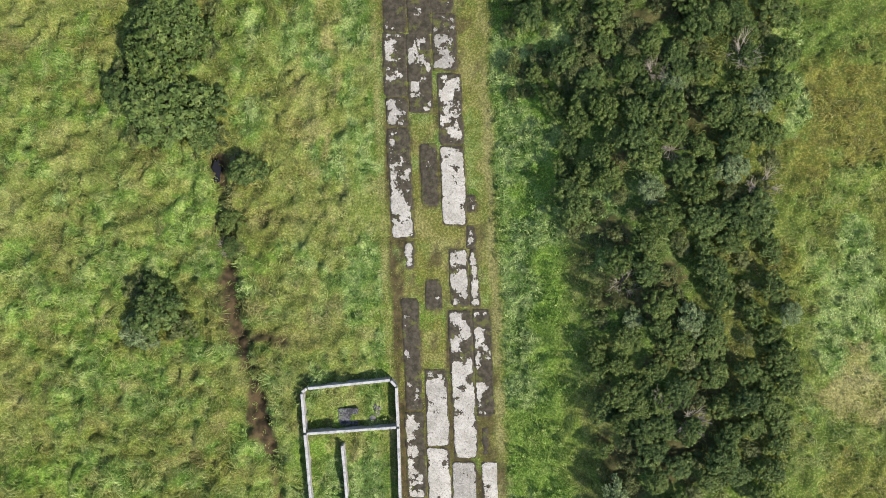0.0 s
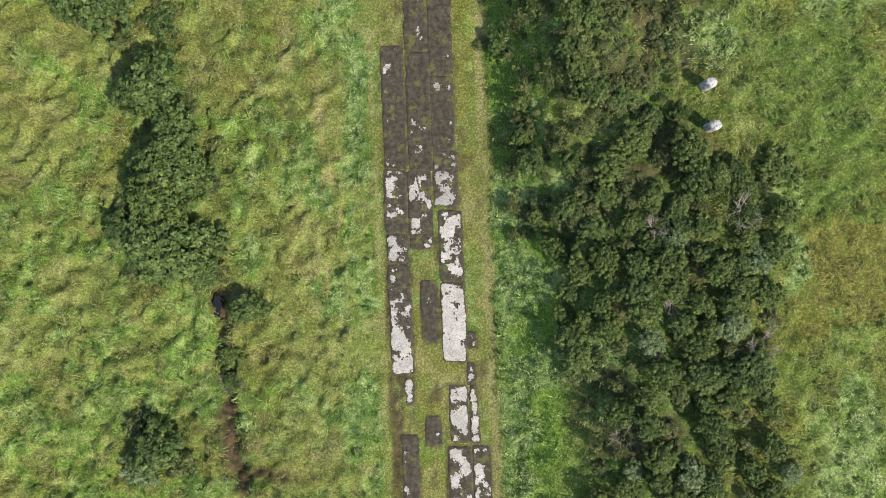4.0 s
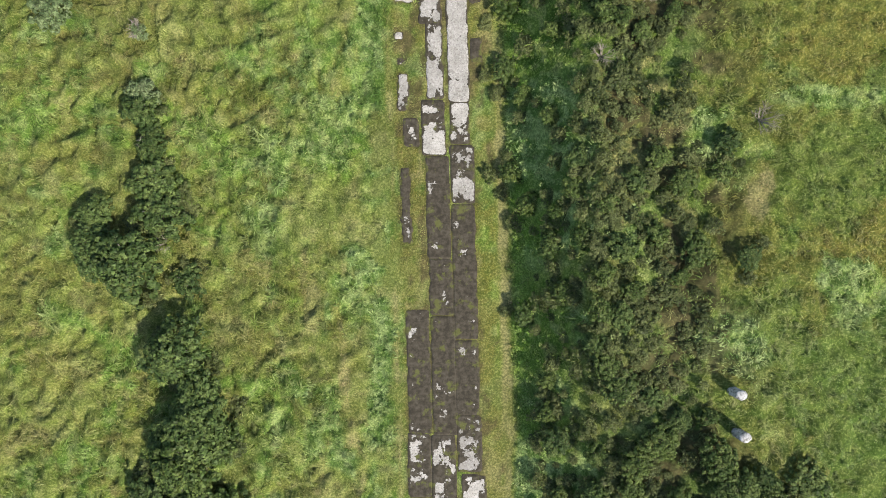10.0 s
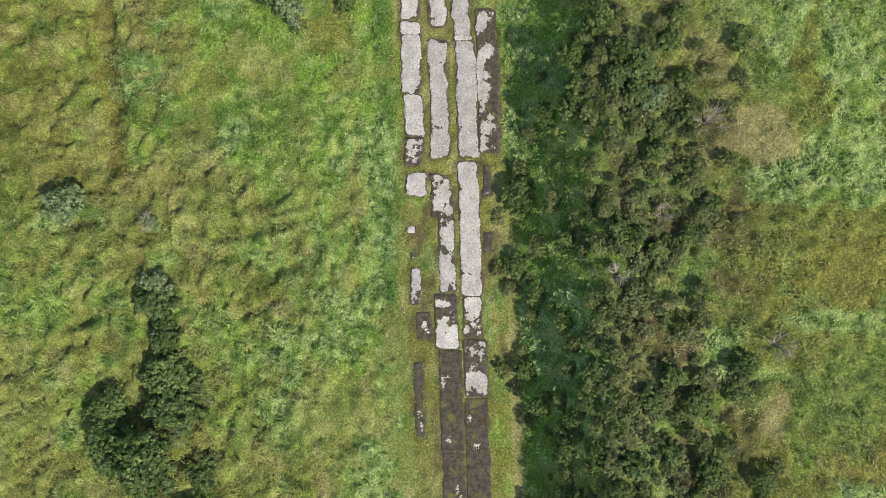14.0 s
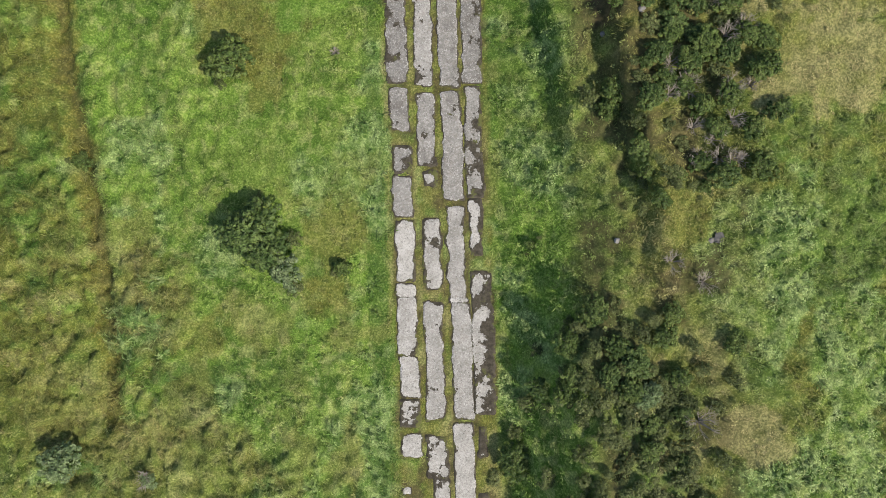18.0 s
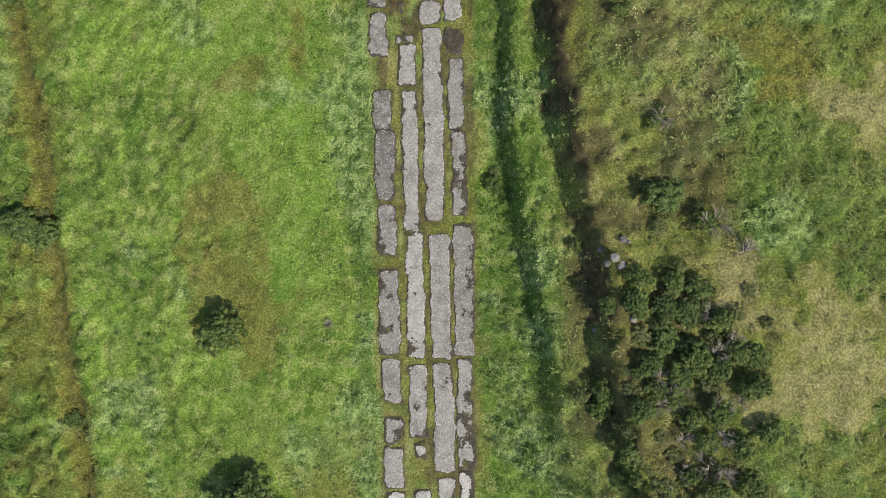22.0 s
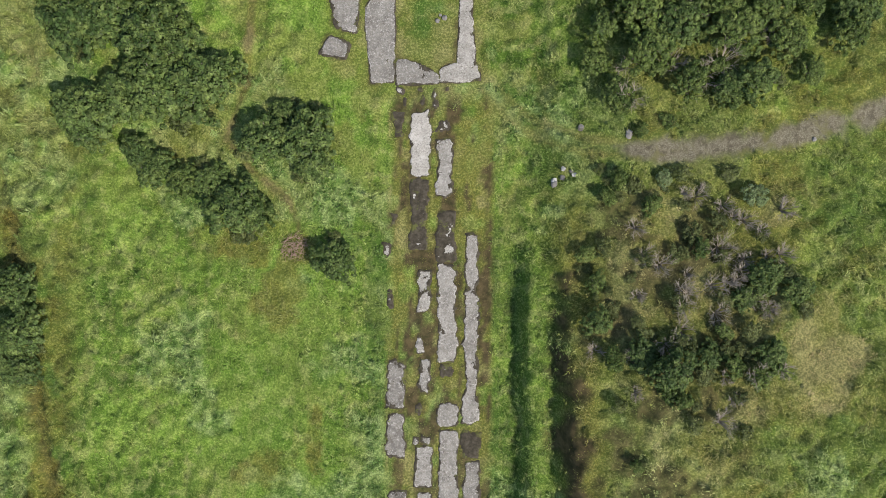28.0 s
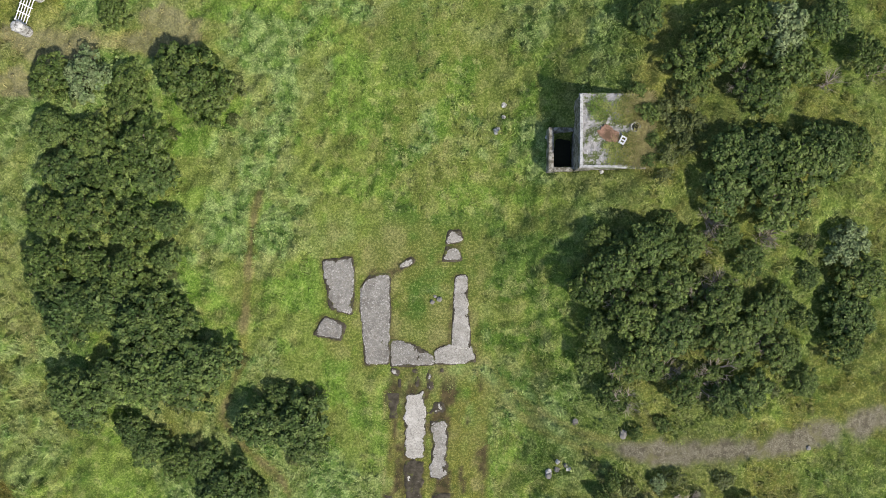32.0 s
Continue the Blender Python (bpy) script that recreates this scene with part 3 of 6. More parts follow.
MAT_GROUND = g.surface(col, 0.95, fine, 0.06, 0.1)

g = Graph("grass blades")
col, earth, gravel = field_colour(g, True)
MAT_GRASS = g.leafy(col, 0.32)

g = Graph("weathered concrete")
info = g.node("ObjectInfo")
sep = g.node("SeparateColor", {0: info.outputs["Color"]})
low, high, grey = sep.outputs[0], sep.outputs[1], sep.outputs[2]
along = g.node("SeparateXYZ", {0: g.node("TexCoord").outputs["Generated"]}).outputs[1]
moss = g.math("ADD", g.math("MULTIPLY", low, g.math("SUBTRACT", 1.0, along)), g.math("MULTIPLY", high, along))
spread = g.math("ADD", g.math("MULTIPLY", g.noise(1.35, 5, 0.62), 0.86), g.math("MULTIPLY", g.noise(0.15, 3, 0.6), 0.14))
spread = g.math("MULTIPLY_ADD", g.math("SUBTRACT", spread, 0.5), 4.2, 0.5)
across = g.node("SeparateXYZ", {0: g.node("TexCoord").outputs["Generated"]}).outputs[0]
tilted = g.math("MULTIPLY", g.math("SUBTRACT", info.outputs["Alpha"], 0.5), g.math("SUBTRACT", across, 0.5))
moss = g.math("MULTIPLY_ADD", tilted, 2.6, moss)
rim = g.node("Attribute", attribute_name="rim").outputs["Fac"]
creep = g.math("ADD", g.math("MULTIPLY", rim, 0.62), g.math("MULTIPLY", g.math("POWER", rim, 6.0), 0.9))
level = g.math("ADD", g.math("MULTIPLY_ADD", moss, 1.1, -0.14), creep)
mask = g.step(g.math("SUBTRACT", level, spread), -0.03, 0.05)
pale = g.mix(g.step(g.noise(0.9, 6, 0.7), 0.35, 0.66), (0.25, 0.238, 0.212), (0.38, 0.362, 0.330))
stone = g.mix(g.step(g.noise(0.7, 7, 0.72), 0.33, 0.67), (0.064, 0.060, 0.053), (0.172, 0.161, 0.144))
face = g.mix(grey, pale, stone)
face = g.node("HueSaturation", {"Value": g.math("MULTIPLY_ADD", info.outputs["Random"], 0.4, 0.76), "Color": face}).outputs[0]
brownish = g.step(g.noise(0.45, 5, 0.7), 0.50, 0.62)
face = g.mix(g.math("MULTIPLY", brownish, 0.4), face, (0.115, 0.098, 0.075))
stain = g.math("MULTIPLY", g.step(g.noise(1.7, 5, 0.65), 0.50, 0.64), g.math("MULTIPLY_ADD", grey, 0.45, 0.12))
face = g.mix(stain, face, (0.070, 0.062, 0.052))
pebble = g.step(g.math("MULTIPLY_ADD", rim, 0.16, g.noise(0.10, 2, 0.6)), 0.56, 0.64)
face = g.mix(g.math("MULTIPLY", pebble, 0.55), face, g.mix(g.step(g.noise(0.17, 2), 0.44, 0.56), (0.050, 0.045, 0.038), (0.42, 0.40, 0.37)))
speck = g.noise(0.13, 4, 0.8)
face = g.mix(g.math("MULTIPLY", g.step(speck, 0.50, 0.62), 0.42), face, (0.085, 0.078, 0.07))
face = g.mix(g.math("MULTIPLY", g.step(speck, 0.45, 0.36), 0.28), face, (0.47, 0.45, 0.44))
crust = g.mix(g.step(g.noise(0.35, 5, 0.7), 0.35, 0.7), (0.028, 0.024, 0.017), (0.066, 0.057, 0.042))
crust = g.mix(g.math("MULTIPLY", g.step(g.math("MULTIPLY_ADD", rim, 0.05, g.noise(1.0, 5, 0.7)), 0.55, 0.64), 0.7), crust, (0.085, 0.092, 0.024))
MAT_CONCRETE = g.surface(g.mix(mask, face, crust), 0.92, g.math("ADD", speck, g.math("MULTIPLY", mask, 0.6)), 0.02, 0.15)

g = Graph("old wall concrete")
n1 = g.noise(0.35, 6, 0.7)
MAT_WALL = g.surface(g.mix(g.step(n1, 0.35, 0.65), (0.18, 0.175, 0.16), (0.34, 0.33, 0.32)), 0.9, n1, 0.02, 0.2)
g = Graph("pale coping")
n1 = g.noise(0.25, 6, 0.7)
MAT_COPING = g.surface(g.mix(g.step(n1, 0.3, 0.6), (0.17, 0.17, 0.165), (0.34, 0.34, 0.335)), 0.9, n1, 0.01, 0.2)
g = Graph("mossy stone")
n1 = g.noise(0.3, 6, 0.7)
MAT_MOSSY = g.surface(g.mix(g.step(n1, 0.42, 0.6), (0.08, 0.075, 0.055), (0.24, 0.23, 0.21)), 0.95, n1, 0.03, 0.1)
g = Graph("hearth stone")
n1 = g.noise(0.3, 5, 0.7)
MAT_HEARTH = g.surface(g.mix(g.step(n1, 0.4, 0.6), (0.03, 0.03, 0.032), (0.11, 0.11, 0.12)), 0.9, n1, 0.02, 0.2)
g = Graph("roof screed")
n1, n2 = g.noise(0.9, 6, 0.7), g.noise(0.12, 4, 0.7)
c1 = g.mix(g.step(n1, 0.46, 0.53), (0.06, 0.075, 0.024), (0.21, 0.205, 0.205))
c1 = g.mix(g.math("MULTIPLY", g.step(g.noise(0.35, 5, 0.75), 0.48, 0.60), 0.6), c1, (0.085, 0.082, 0.070))
MAT_ROOF = g.surface(g.mix(g.math("MULTIPLY", g.step(n2, 0.5, 0.7), 0.5), c1, (0.40, 0.39, 0.38)), 0.95, n1, 0.04, 0.1)
g = Graph("red clay")
n1 = g.noise(0.2, 5, 0.7)
MAT_CLAY = g.surface(g.mix(g.step(g.noise(0.5, 5, 0.7), 0.4, 0.6), (0.085, 0.055, 0.035), g.mix(n1, (0.16, 0.085, 0.055), (0.25, 0.16, 0.12))), 0.95, n1, 0.05, 0.1)
g = Graph("whitewash")
n1 = g.noise(0.22, 6, 0.72)
MAT_WHITE = g.surface(g.mix(g.step(n1, 0.36, 0.58), (0.10, 0.095, 0.082), (0.36, 0.355, 0.34)), 0.9, n1, 0.04, 0.2)
g = Graph("white gate paint")
MAT_GATE = g.surface(g.mix(g.step(g.noise(0.15, 4), 0.35, 0.6), (0.42, 0.42, 0.42), (0.56, 0.56, 0.56)), 0.45, None, 0.01, 0.4)
# Near-black colour that paints the deep shade in the pit and the flue.
g = Graph("painted deep shade")
MAT_DEEP_SHADE = g.surface(g.mix(g.noise(0.2, 3), (0.012, 0.014, 0.010), (0.025, 0.028, 0.018)), 0.9, None, 0.01, 0.1)
g = Graph("peaty water")
MAT_WATER = g.surface(g.mix(g.noise(0.5, 3), (0.006, 0.005, 0.006), (0.014, 0.012, 0.012)), 0.12, None, 0.01, 0.5)
g = Graph("rubble stone")
n1 = g.noise(0.1, 4, 0.7)
r1 = g.node("ObjectInfo").outputs["Random"]
MAT_RUBBLE = g.surface(g.mix(r1, g.mix(n1, (0.05, 0.046, 0.042), (0.12, 0.11, 0.10)), g.mix(n1, (0.12, 0.115, 0.105), (0.23, 0.22, 0.205))), 0.9, n1, 0.02, 0.2)
g = Graph("bark")
n1 = g.noise(0.08, 4, 0.7)
MAT_BARK = g.surface(g.mix(n1, (0.07, 0.06, 0.05), (0.19, 0.17, 0.14)), 0.9, n1, 0.02, 0.1)
g = Graph("dry branches")
MAT_BRUSH = g.surface(g.mix(g.noise(0.15, 3), (0.15, 0.095, 0.07), (0.33, 0.24, 0.19)), 0.9, None, 0.01, 0.1)
g = Graph("grey twigs")
MAT_TWIG = g.surface(g.mix(g.noise(0.2, 3), (0.13, 0.11, 0.085), (0.29, 0.255, 0.21)), 0.9, None, 0.01, 0.1)


def leaf_material(name, dark, mid, light, joined=False):
    g = Graph(name)
    isl = g.node("NewGeometry").outputs["Random Per Island"]
    each = g.step(g.noise(1.3, 1), 0.35, 0.65) if joined else g.node("ObjectInfo").outputs["Random"]
    c = g.mix(each, dark, mid)
    c = g.mix(g.math("MULTIPLY", g.step(g.noise(0.7, 3), 0.42, 0.66), 0.75), c, light)
    hsv = g.node("HueSaturation", {"Value": g.math("ADD", g.math("MULTIPLY", isl, 1.0), 0.5), "Color": c})
    return g.leafy(hsv.outputs[0], 0.22)


MAT_LEAF_DARK = leaf_material("hawthorn leaves", (0.034, 0.062, 0.015), (0.064, 0.100, 0.025), (0.120, 0.160, 0.044))
MAT_LEAF_MID = leaf_material("shrub leaves", (0.036, 0.064, 0.013), (0.070, 0.104, 0.023), (0.124, 0.160, 0.041))
MAT_UNDERGROWTH = leaf_material("undergrowth leaves", (0.040, 0.056, 0.015), (0.082, 0.100, 0.030), (0.132, 0.148, 0.052), True)
MAT_LEAF_GREY = leaf_material("willow leaves", (0.09, 0.13, 0.05), (0.115, 0.155, 0.065), (0.17, 0.205, 0.095))


# ---------------------------------------------------------------- objects out of arrays
def array_mesh(name, verts, loops, starts, counts, mat, zone=None, flat=True, deep=None, brown=None):
    me = bpy.data.meshes.new(name)
    me.vertices.add(len(verts))
    me.vertices.foreach_set("co", np.asarray(verts, np.float32).ravel())
    me.loops.add(len(loops))
    me.loops.foreach_set("vertex_index", np.asarray(loops, np.int32))
    me.polygons.add(len(starts))
    me.polygons.foreach_set("loop_start", np.asarray(starts, np.int32))
    me.polygons.foreach_set("loop_total", np.asarray(counts, np.int32))
    if zone is not None:
        a = me.attributes.new("zone", "FLOAT_COLOR", "POINT")
        a.data.foreach_set("color", np.asarray(zone, np.float32).ravel())
    if deep is not None:
        a = me.attributes.new("deep", "FLOAT", "POINT")
        a.data.foreach_set("value", np.asarray(deep, np.float32))
    if brown is not None:
        a = me.attributes.new("olive", "FLOAT", "POINT")
        a.data.foreach_set("value", np.asarray(brown, np.float32))
    me.update(calc_edges=True)
    if not flat:
        me.polygons.foreach_set("use_smooth", np.ones(len(starts), bool))
    me.materials.append(mat)
    return me


def quad_mesh(name, verts, mat, zone=None):
    """Loose quads: four verts each, in order."""
    n = len(verts) // 4
    return array_mesh(name, verts, np.arange(4 * n), np.arange(n) * 4, np.full(n, 4), mat, zone)


def part(name, bm, mat, parent=None, label="", smooth_shade=False):
    me = bpy.data.meshes.new(name)
    bm.to_mesh(me)
    bm.free()
    if smooth_shade:
        me.polygons.foreach_set("use_smooth", np.ones(len(me.polygons), bool))
    me.materials.append(mat)
    ob = new(name, me)
    if parent is not None:
        ob.parent = parent
    return tagged(ob, label) if label else ob


def block(bm, lo, hi, bevel=0.02, jitter=0.0, rnd=None):
    """A worn box between two corners."""
    made = bmesh.ops.create_cube(bm, size=1.0)["verts"]
    for v in made:
        v.co = Vector([(a + b) / 2 + c * (b - a) for a, b, c in zip(lo, hi, v.co)])
        if rnd:
            v.co += Vector([rnd.uniform(-jitter, jitter) for _ in range(3)])
    if bevel:
        bmesh.ops.bevel(bm, geom=list({e for v in made for e in v.link_edges}), offset=bevel, segments=1, affect="EDGES")


def boulder(radius, squash, seed, rough=0.25, level=2):
    bm = bmesh.new()
    bmesh.ops.create_icosphere(bm, subdivisions=level, radius=1.0)
    for v in bm.verts:
        k = 1 + rough * (noise.noise(v.co * 1.7 + Vector((seed, 0, 0))) + 0.5 * noise.noise(v.co * 4 + Vector((0, seed, 0))))
        v.co = Vector((v.co.x * radius * k, v.co.y * radius * k, v.co.z * radius * squash * k))
    return bm


# ---------------------------------------------------------------- ground
def spaced(lo, hi, step, far):
    core = np.arange(lo, hi + step / 2, step)
    grow = step * np.cumsum(1.35 ** np.arange(1, 40))
    grow = grow[grow < far]
    return np.concatenate([lo - grow[::-1], core, hi + grow])


def make_ground():
    gx, gy = spaced(-46, 38, 0.28, 2200), spaced(-30, 166, 0.28, 2200)
    X, Y = np.meshgrid(gx, gy)
    x, y = X.ravel(), Y.ravel()
    far = smooth(np.maximum(np.abs(x + 3) - 45, np.abs(y - 69) - 103), 0, 60)
    z = surface(x, y) * (1 - far) + height(np.clip(x, -60, 50), np.clip(y, -40, 180)) * far
    near = 1 - smooth(np.maximum(np.abs(x + 4) - 42, np.abs(y - 68) - 97), 0, 5)
    nx, ny = len(gx), len(gy)
    i = np.arange(nx * ny).reshape(ny, nx)
    q = np.stack([i[:-1, :-1], i[:-1, 1:], i[1:, 1:], i[1:, :-1]], -1).reshape(-1, 4)
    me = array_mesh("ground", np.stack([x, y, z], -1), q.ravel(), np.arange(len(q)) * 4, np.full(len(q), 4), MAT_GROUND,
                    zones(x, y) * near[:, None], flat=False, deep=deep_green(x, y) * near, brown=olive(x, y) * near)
    return tagged(new("ground", me), "uneven overgrown grassland rising to a bank and plateau", "ground", kind="structure")


# ---------------------------------------------------------------- concrete road: four strips of slabs
road = tagged(new("road"), "abandoned concrete road in four strips, mossy and split", "road", kind="structure")
SLAB_RND = random.Random(5)


def slab_depth(corners, wear, x, y):
    """How far inside a worn slab with those corners (counter-clockwise), in metres; rounded corners and wandering edges."""
    total = np.zeros(np.shape(x))
    for (ax, ay), (bx, by) in zip(corners, corners[1:] + corners[:1]):
        length = math.hypot(bx - ax, by - ay)
        d = ((bx - ax) * (y - ay) - (by - ay) * (x - ax)) / length
        total = total + np.exp(-np.clip(d, -1.5, 9) / 0.10)
    wander = 3.2 * (fbm(x, y, 1.3, 141, 3) - 0.5) + 1.5 * (fbm(x, y, 0.34, 142, 2) - 0.5)
    return -0.10 * np.log(total) + wear * wander


def slab_gap(x, y):
    """Distance out from the nearest slab; negative on it."""
    gap = np.full(np.shape(x), 9.0)
    for corners, wear in SLABS:
        xs, ys = [c[0] for c in corners], [c[1] for c in corners]
        near = (x > min(xs) - 1) & (x < max(xs) + 1) & (y > min(ys) - 1) & (y < max(ys) + 1)
        if near.any():
            gap[near] = np.minimum(gap[near], -slab_depth(corners, wear, x[near], y[near]))
    return gap


def slab_mesh(corners, wear, top, soft_rim, centre):
    """A worn slab whose crumbling edge runs out into the ground."""
    xs, ys = [c[0] for c in corners], [c[1] for c in corners]
    nx, ny = max(5, int((max(xs) - min(xs) + 0.5) / 0.11)), max(5, int((max(ys) - min(ys) + 0.5) / 0.14))
    X, Y = np.meshgrid(np.linspace(min(xs) - 0.25, max(xs) + 0.25, nx), np.linspace(min(ys) - 0.25, max(ys) + 0.25, ny))
    x, y = X.ravel(), Y.ravel()
    d = slab_depth(corners, wear, x, y)
    z = -0.13 + (top + 0.13) * smooth(d, -0.07, 0.05) + 0.02 * (fbm(x, y, 2.2, 143, 3) - 0.5)
    i = np.arange(nx * ny).reshape(ny, nx)
    q = np.stack([i[:-1, :-1], i[:-1, 1:], i[1:, 1:], i[1:, :-1]], -1).reshape(-1, 4)
    q = q[(d[q] > -0.16).any(1)]
    used, index = np.unique(q, return_inverse=True)
    cells = len(q)
    me = array_mesh("slab", np.stack([x - centre[0], y - centre[1], z], -1)[used], index.ravel(), np.arange(cells) * 4, np.full(cells, 4), MAT_CONCRETE, flat=False)
    rim = me.attributes.new("rim", "FLOAT", "POINT")
    rim.data.foreach_set("value", (1 - smooth(d[used], 0.0, soft_rim)).astype(np.float32))
    return me


def lay_slab(parent, corners, wear, top, soft_rim, colour):
    cx, cy = sum(c[0] for c in corners) / len(corners), sum(c[1] for c in corners) / len(corners)
    ob = new("slab", slab_mesh(corners, wear, top, soft_rim, (cx, cy)))
    ob.parent, ob.location, ob.color = parent, (cx, cy, 0), colour
    SLABS.append((corners, wear))
    return ob


def slab(y0, y1, s, width, moss_low, moss_high, grey, bare_side=0.5):
    """One slab of the road: its stretch, place across, width, how much dark moss covers each end, and which side is bare."""
    tight = y0 < 44 and width > 1.1
    lean = SLAB_RND.uniform(-0.02, 0.02)
    w = min(width / 2 + 0.05, 0.92)
    yc = (y0 + y1) / 2
    xc = float(axis_x(yc)) + s
    h = (y1 - y0) / 2 + (0.03 if tight else 0.10)
    slope = -0.045
    corners = [(xc - w - slope * h, yc - h), (xc + w - slope * h, yc - h), (xc + w + slope * h + lean, yc + h), (xc - w + slope * h + lean, yc + h)]
    if 12 < yc < 37 and min(moss_low, moss_high) > 0.85:
        moss_low, moss_high = moss_low + 0.13, moss_high + 0.13
    if yc > 66 and s < -1.2:
        moss_low, moss_high = moss_low + 0.10, moss_high + 0.10
    return lay_slab(road, corners, 0.045 if tight else 0.20 if yc > 97 else 0.125, 0.035 + SLAB_RND.uniform(0, 0.02), 0.24 if y0 < 44 else 0.3, (moss_low, moss_high, grey, bare_side))


# west strip
slab(-19.47, -13.04, -1.61, 1.38, 0.45, 0.8, 0, 0.72)
slab(-12.84, -4.58, -1.53, 1.19, 0.9, 0.95, 0, 0.72)
slab(-2.32, -0.41, -1.35, 0.55, 0.25, 0.25, 0, 0.72)
slab(-0.06, 8, -1.79, 1.64, 0.25, 0.92, 0, 0.72)
slab(8.12, 10.24, -1.82, 1.61, 0.75, 0.6, 0, 0.72)
slab(10.36, 15.02, -1.83, 1.68, 0.85, 0.6, 0, 0.72)
slab(15.03, 24.08, -1.68, 1.68, 0.88, 0.9, 0, 0.72)
slab(29.05, 34.53, -2.26, 0.67, 0.85, 0.6, 0)
slab(36.11, 38.19, -1.74, 1.12, 0.95, 0.95, 0)
slab(38.8, 41.5, -2.21, 0.83, 0.2, 0.25, 0)
slab(42.03, 42.57, -2.31, 0.59, 0.2, 0.2, 0)
slab(44.1, 44.44, -2.44, 0.52, 0.2, 0.2, 0)
slab(46.77, 48.44, -2.02, 1.56, 0.15, 0.1, 0)
slab(49.02, 50.96, -2.02, 1.4, 0.5, 0.35, 0)
slab(51.19, 54.17, -1.95, 1.47, 0.05, 0.05, 0)
slab(54.35, 58.54, -2.06, 1.45, 0.08, 0.1, 0)
slab(58.54, 59.51, -2.07, 1.45, 0.05, 0.03, 0)
slab(59.7, 64.16, -1.98, 1.35, 0.05, 0.1, 0.15)
slab(64.51, 67.47, -2.08, 1.47, 0.12, 0.15, 0.4)
slab(67.7, 69.64, -2.01, 1.35, 0.35, 0.3, 0.5)
slab(70.78, 73.85, -2.11, 1.35, 0.12, 0.1, 0.8)
slab(74.34, 80.49, -2.16, 1.54, 0.2, 0.25, 0.8)
slab(81.7, 85.23, -2.2, 1.33, 0.25, 0.1, 0.9)
slab(85.73, 90.76, -2.25, 1.46, 0.1, 0.12, 1)
slab(90.85, 93.74, -2.35, 1.31, 0.12, 0.15, 1)
slab(96.22, 99.38, -2.53, 1.36, 0.15, 0.1, 0.85)
slab(99.88, 103.38, -2.57, 1.34, 0.06, 0.2, 0.9)
slab(107.19, 108.44, -3.03, 0.5, 0.3, 0.3, 0.5)
slab(111.13, 111.76, -3.31, 0.42, 0.3, 0.3, 0.4)
slab(113.24, 114.08, -2.87, 0.5, 0.4, 0.4, 0.4)
slab(119.93, 121.6, -2.59, 0.62, 0.99, 0.99, 0)
# second strip
slab(-19.84, -15.69, 0.08, 1.68, 0.12, 0.2, 0)
slab(-15.54, -9.85, 0.17, 1.66, 0.18, 0.45, 0)
slab(-5.42, -3.15, 0.27, 1.19, 0.95, 0.9, 0)
slab(2.32, 6.86, 0.34, 1.23, 0.92, 0.9, 0)
slab(9.18, 14.92, -0.05, 1.85, 0.75, 0.75, 0)
slab(14.97, 23.61, 0.16, 1.79, 0.95, 0.93, 0)
slab(23.77, 27.85, 0.16, 1.68, 0.97, 0.95, 0)
slab(27.92, 35.39, 0.1, 1.68, 0.93, 0.95, 0)
slab(35.51, 39.54, -0.09, 1.68, 0.1, 0.95, 0)
slab(39.66, 45.26, 0.12, 1.21, 0.15, 0.4, 0)
slab(45.26, 48.33, -0.1, 1.49, 0.35, 0.55, 0)
slab(49.59, 58.12, -0.09, 1.4, 0.12, 0.1, 0)
slab(59.21, 64.3, -0.02, 1.26, 0.2, 0.3, 0.2)
slab(66.83, 67.73, -0, 0.95, 0.4, 0.5, 0.4)
slab(68.32, 73.52, -0.15, 1.33, 0.25, 0.06, 0.6)
slab(74.11, 83.26, -0.21, 1.33, 0.06, 0.1, 0.4)
slab(83.45, 93.63, -0.37, 1.15, 0.12, 0.1, 0.55)
slab(94.19, 97.12, -0.47, 1.25, 0.08, 0.1, 0.6)
slab(97.21, 97.76, -1.11, 0.41, 0.2, 0.2, 0.6)
slab(97.29, 97.79, -0.26, 0.66, 0.2, 0.2, 0.6)
slab(99.43, 100.27, -0.93, 0.45, 0.3, 0.3, 0.6)
slab(101.19, 103.45, -0.46, 0.57, 0.3, 0.2, 0.6)
slab(104, 105.13, -0.8, 0.5, 0.2, 0.2, 0.6)
slab(107.2, 110.03, -0.53, 0.92, 0.2, 0.3, 0.4)
slab(111.68, 116.68, -0.96, 1.25, 0.99, 0.99, 0)
slab(117.1, 121.78, -0.9, 1.46, 0.1, 0.1, 0.15)
# third strip
slab(-19.84, -16.75, 1.95, 1.83, 0.1, 0.15, 0, 0.62)
slab(-16.46, -5.42, 2.15, 1.83, 0.12, 0.7, 0, 0.62)
slab(-5.13, -0.89, 2.2, 1.35, 0.5, 0.45, 0, 0.62)
slab(0.89, 6.7, 2.08, 1.75, 0.1, 0.4, 0)
slab(6.82, 12.06, 2.13, 2.02, 0.75, 0.5, 0)
slab(12.29, 16.4, 1.88, 1.75, 0.55, 0.68, 0)
slab(16.45, 21.89, 1.84, 1.68, 0.93, 0.93, 0)
slab(22.05, 31.89, 1.91, 1.68, 0.95, 0.93, 0)
slab(32.01, 36.25, 1.98, 1.71, 0.35, 0.8, 0)
slab(36.37, 39.41, 1.87, 1.42, 0.75, 0.35, 0)
slab(39.41, 49.34, 1.87, 1.52, 0.08, 0.04, 0)
slab(49.61, 58.14, 1.98, 1.47, 0.06, 0.04, 0)
slab(58.14, 58.52, 1.86, 1.49, 0.1, 0.06, 0.1)
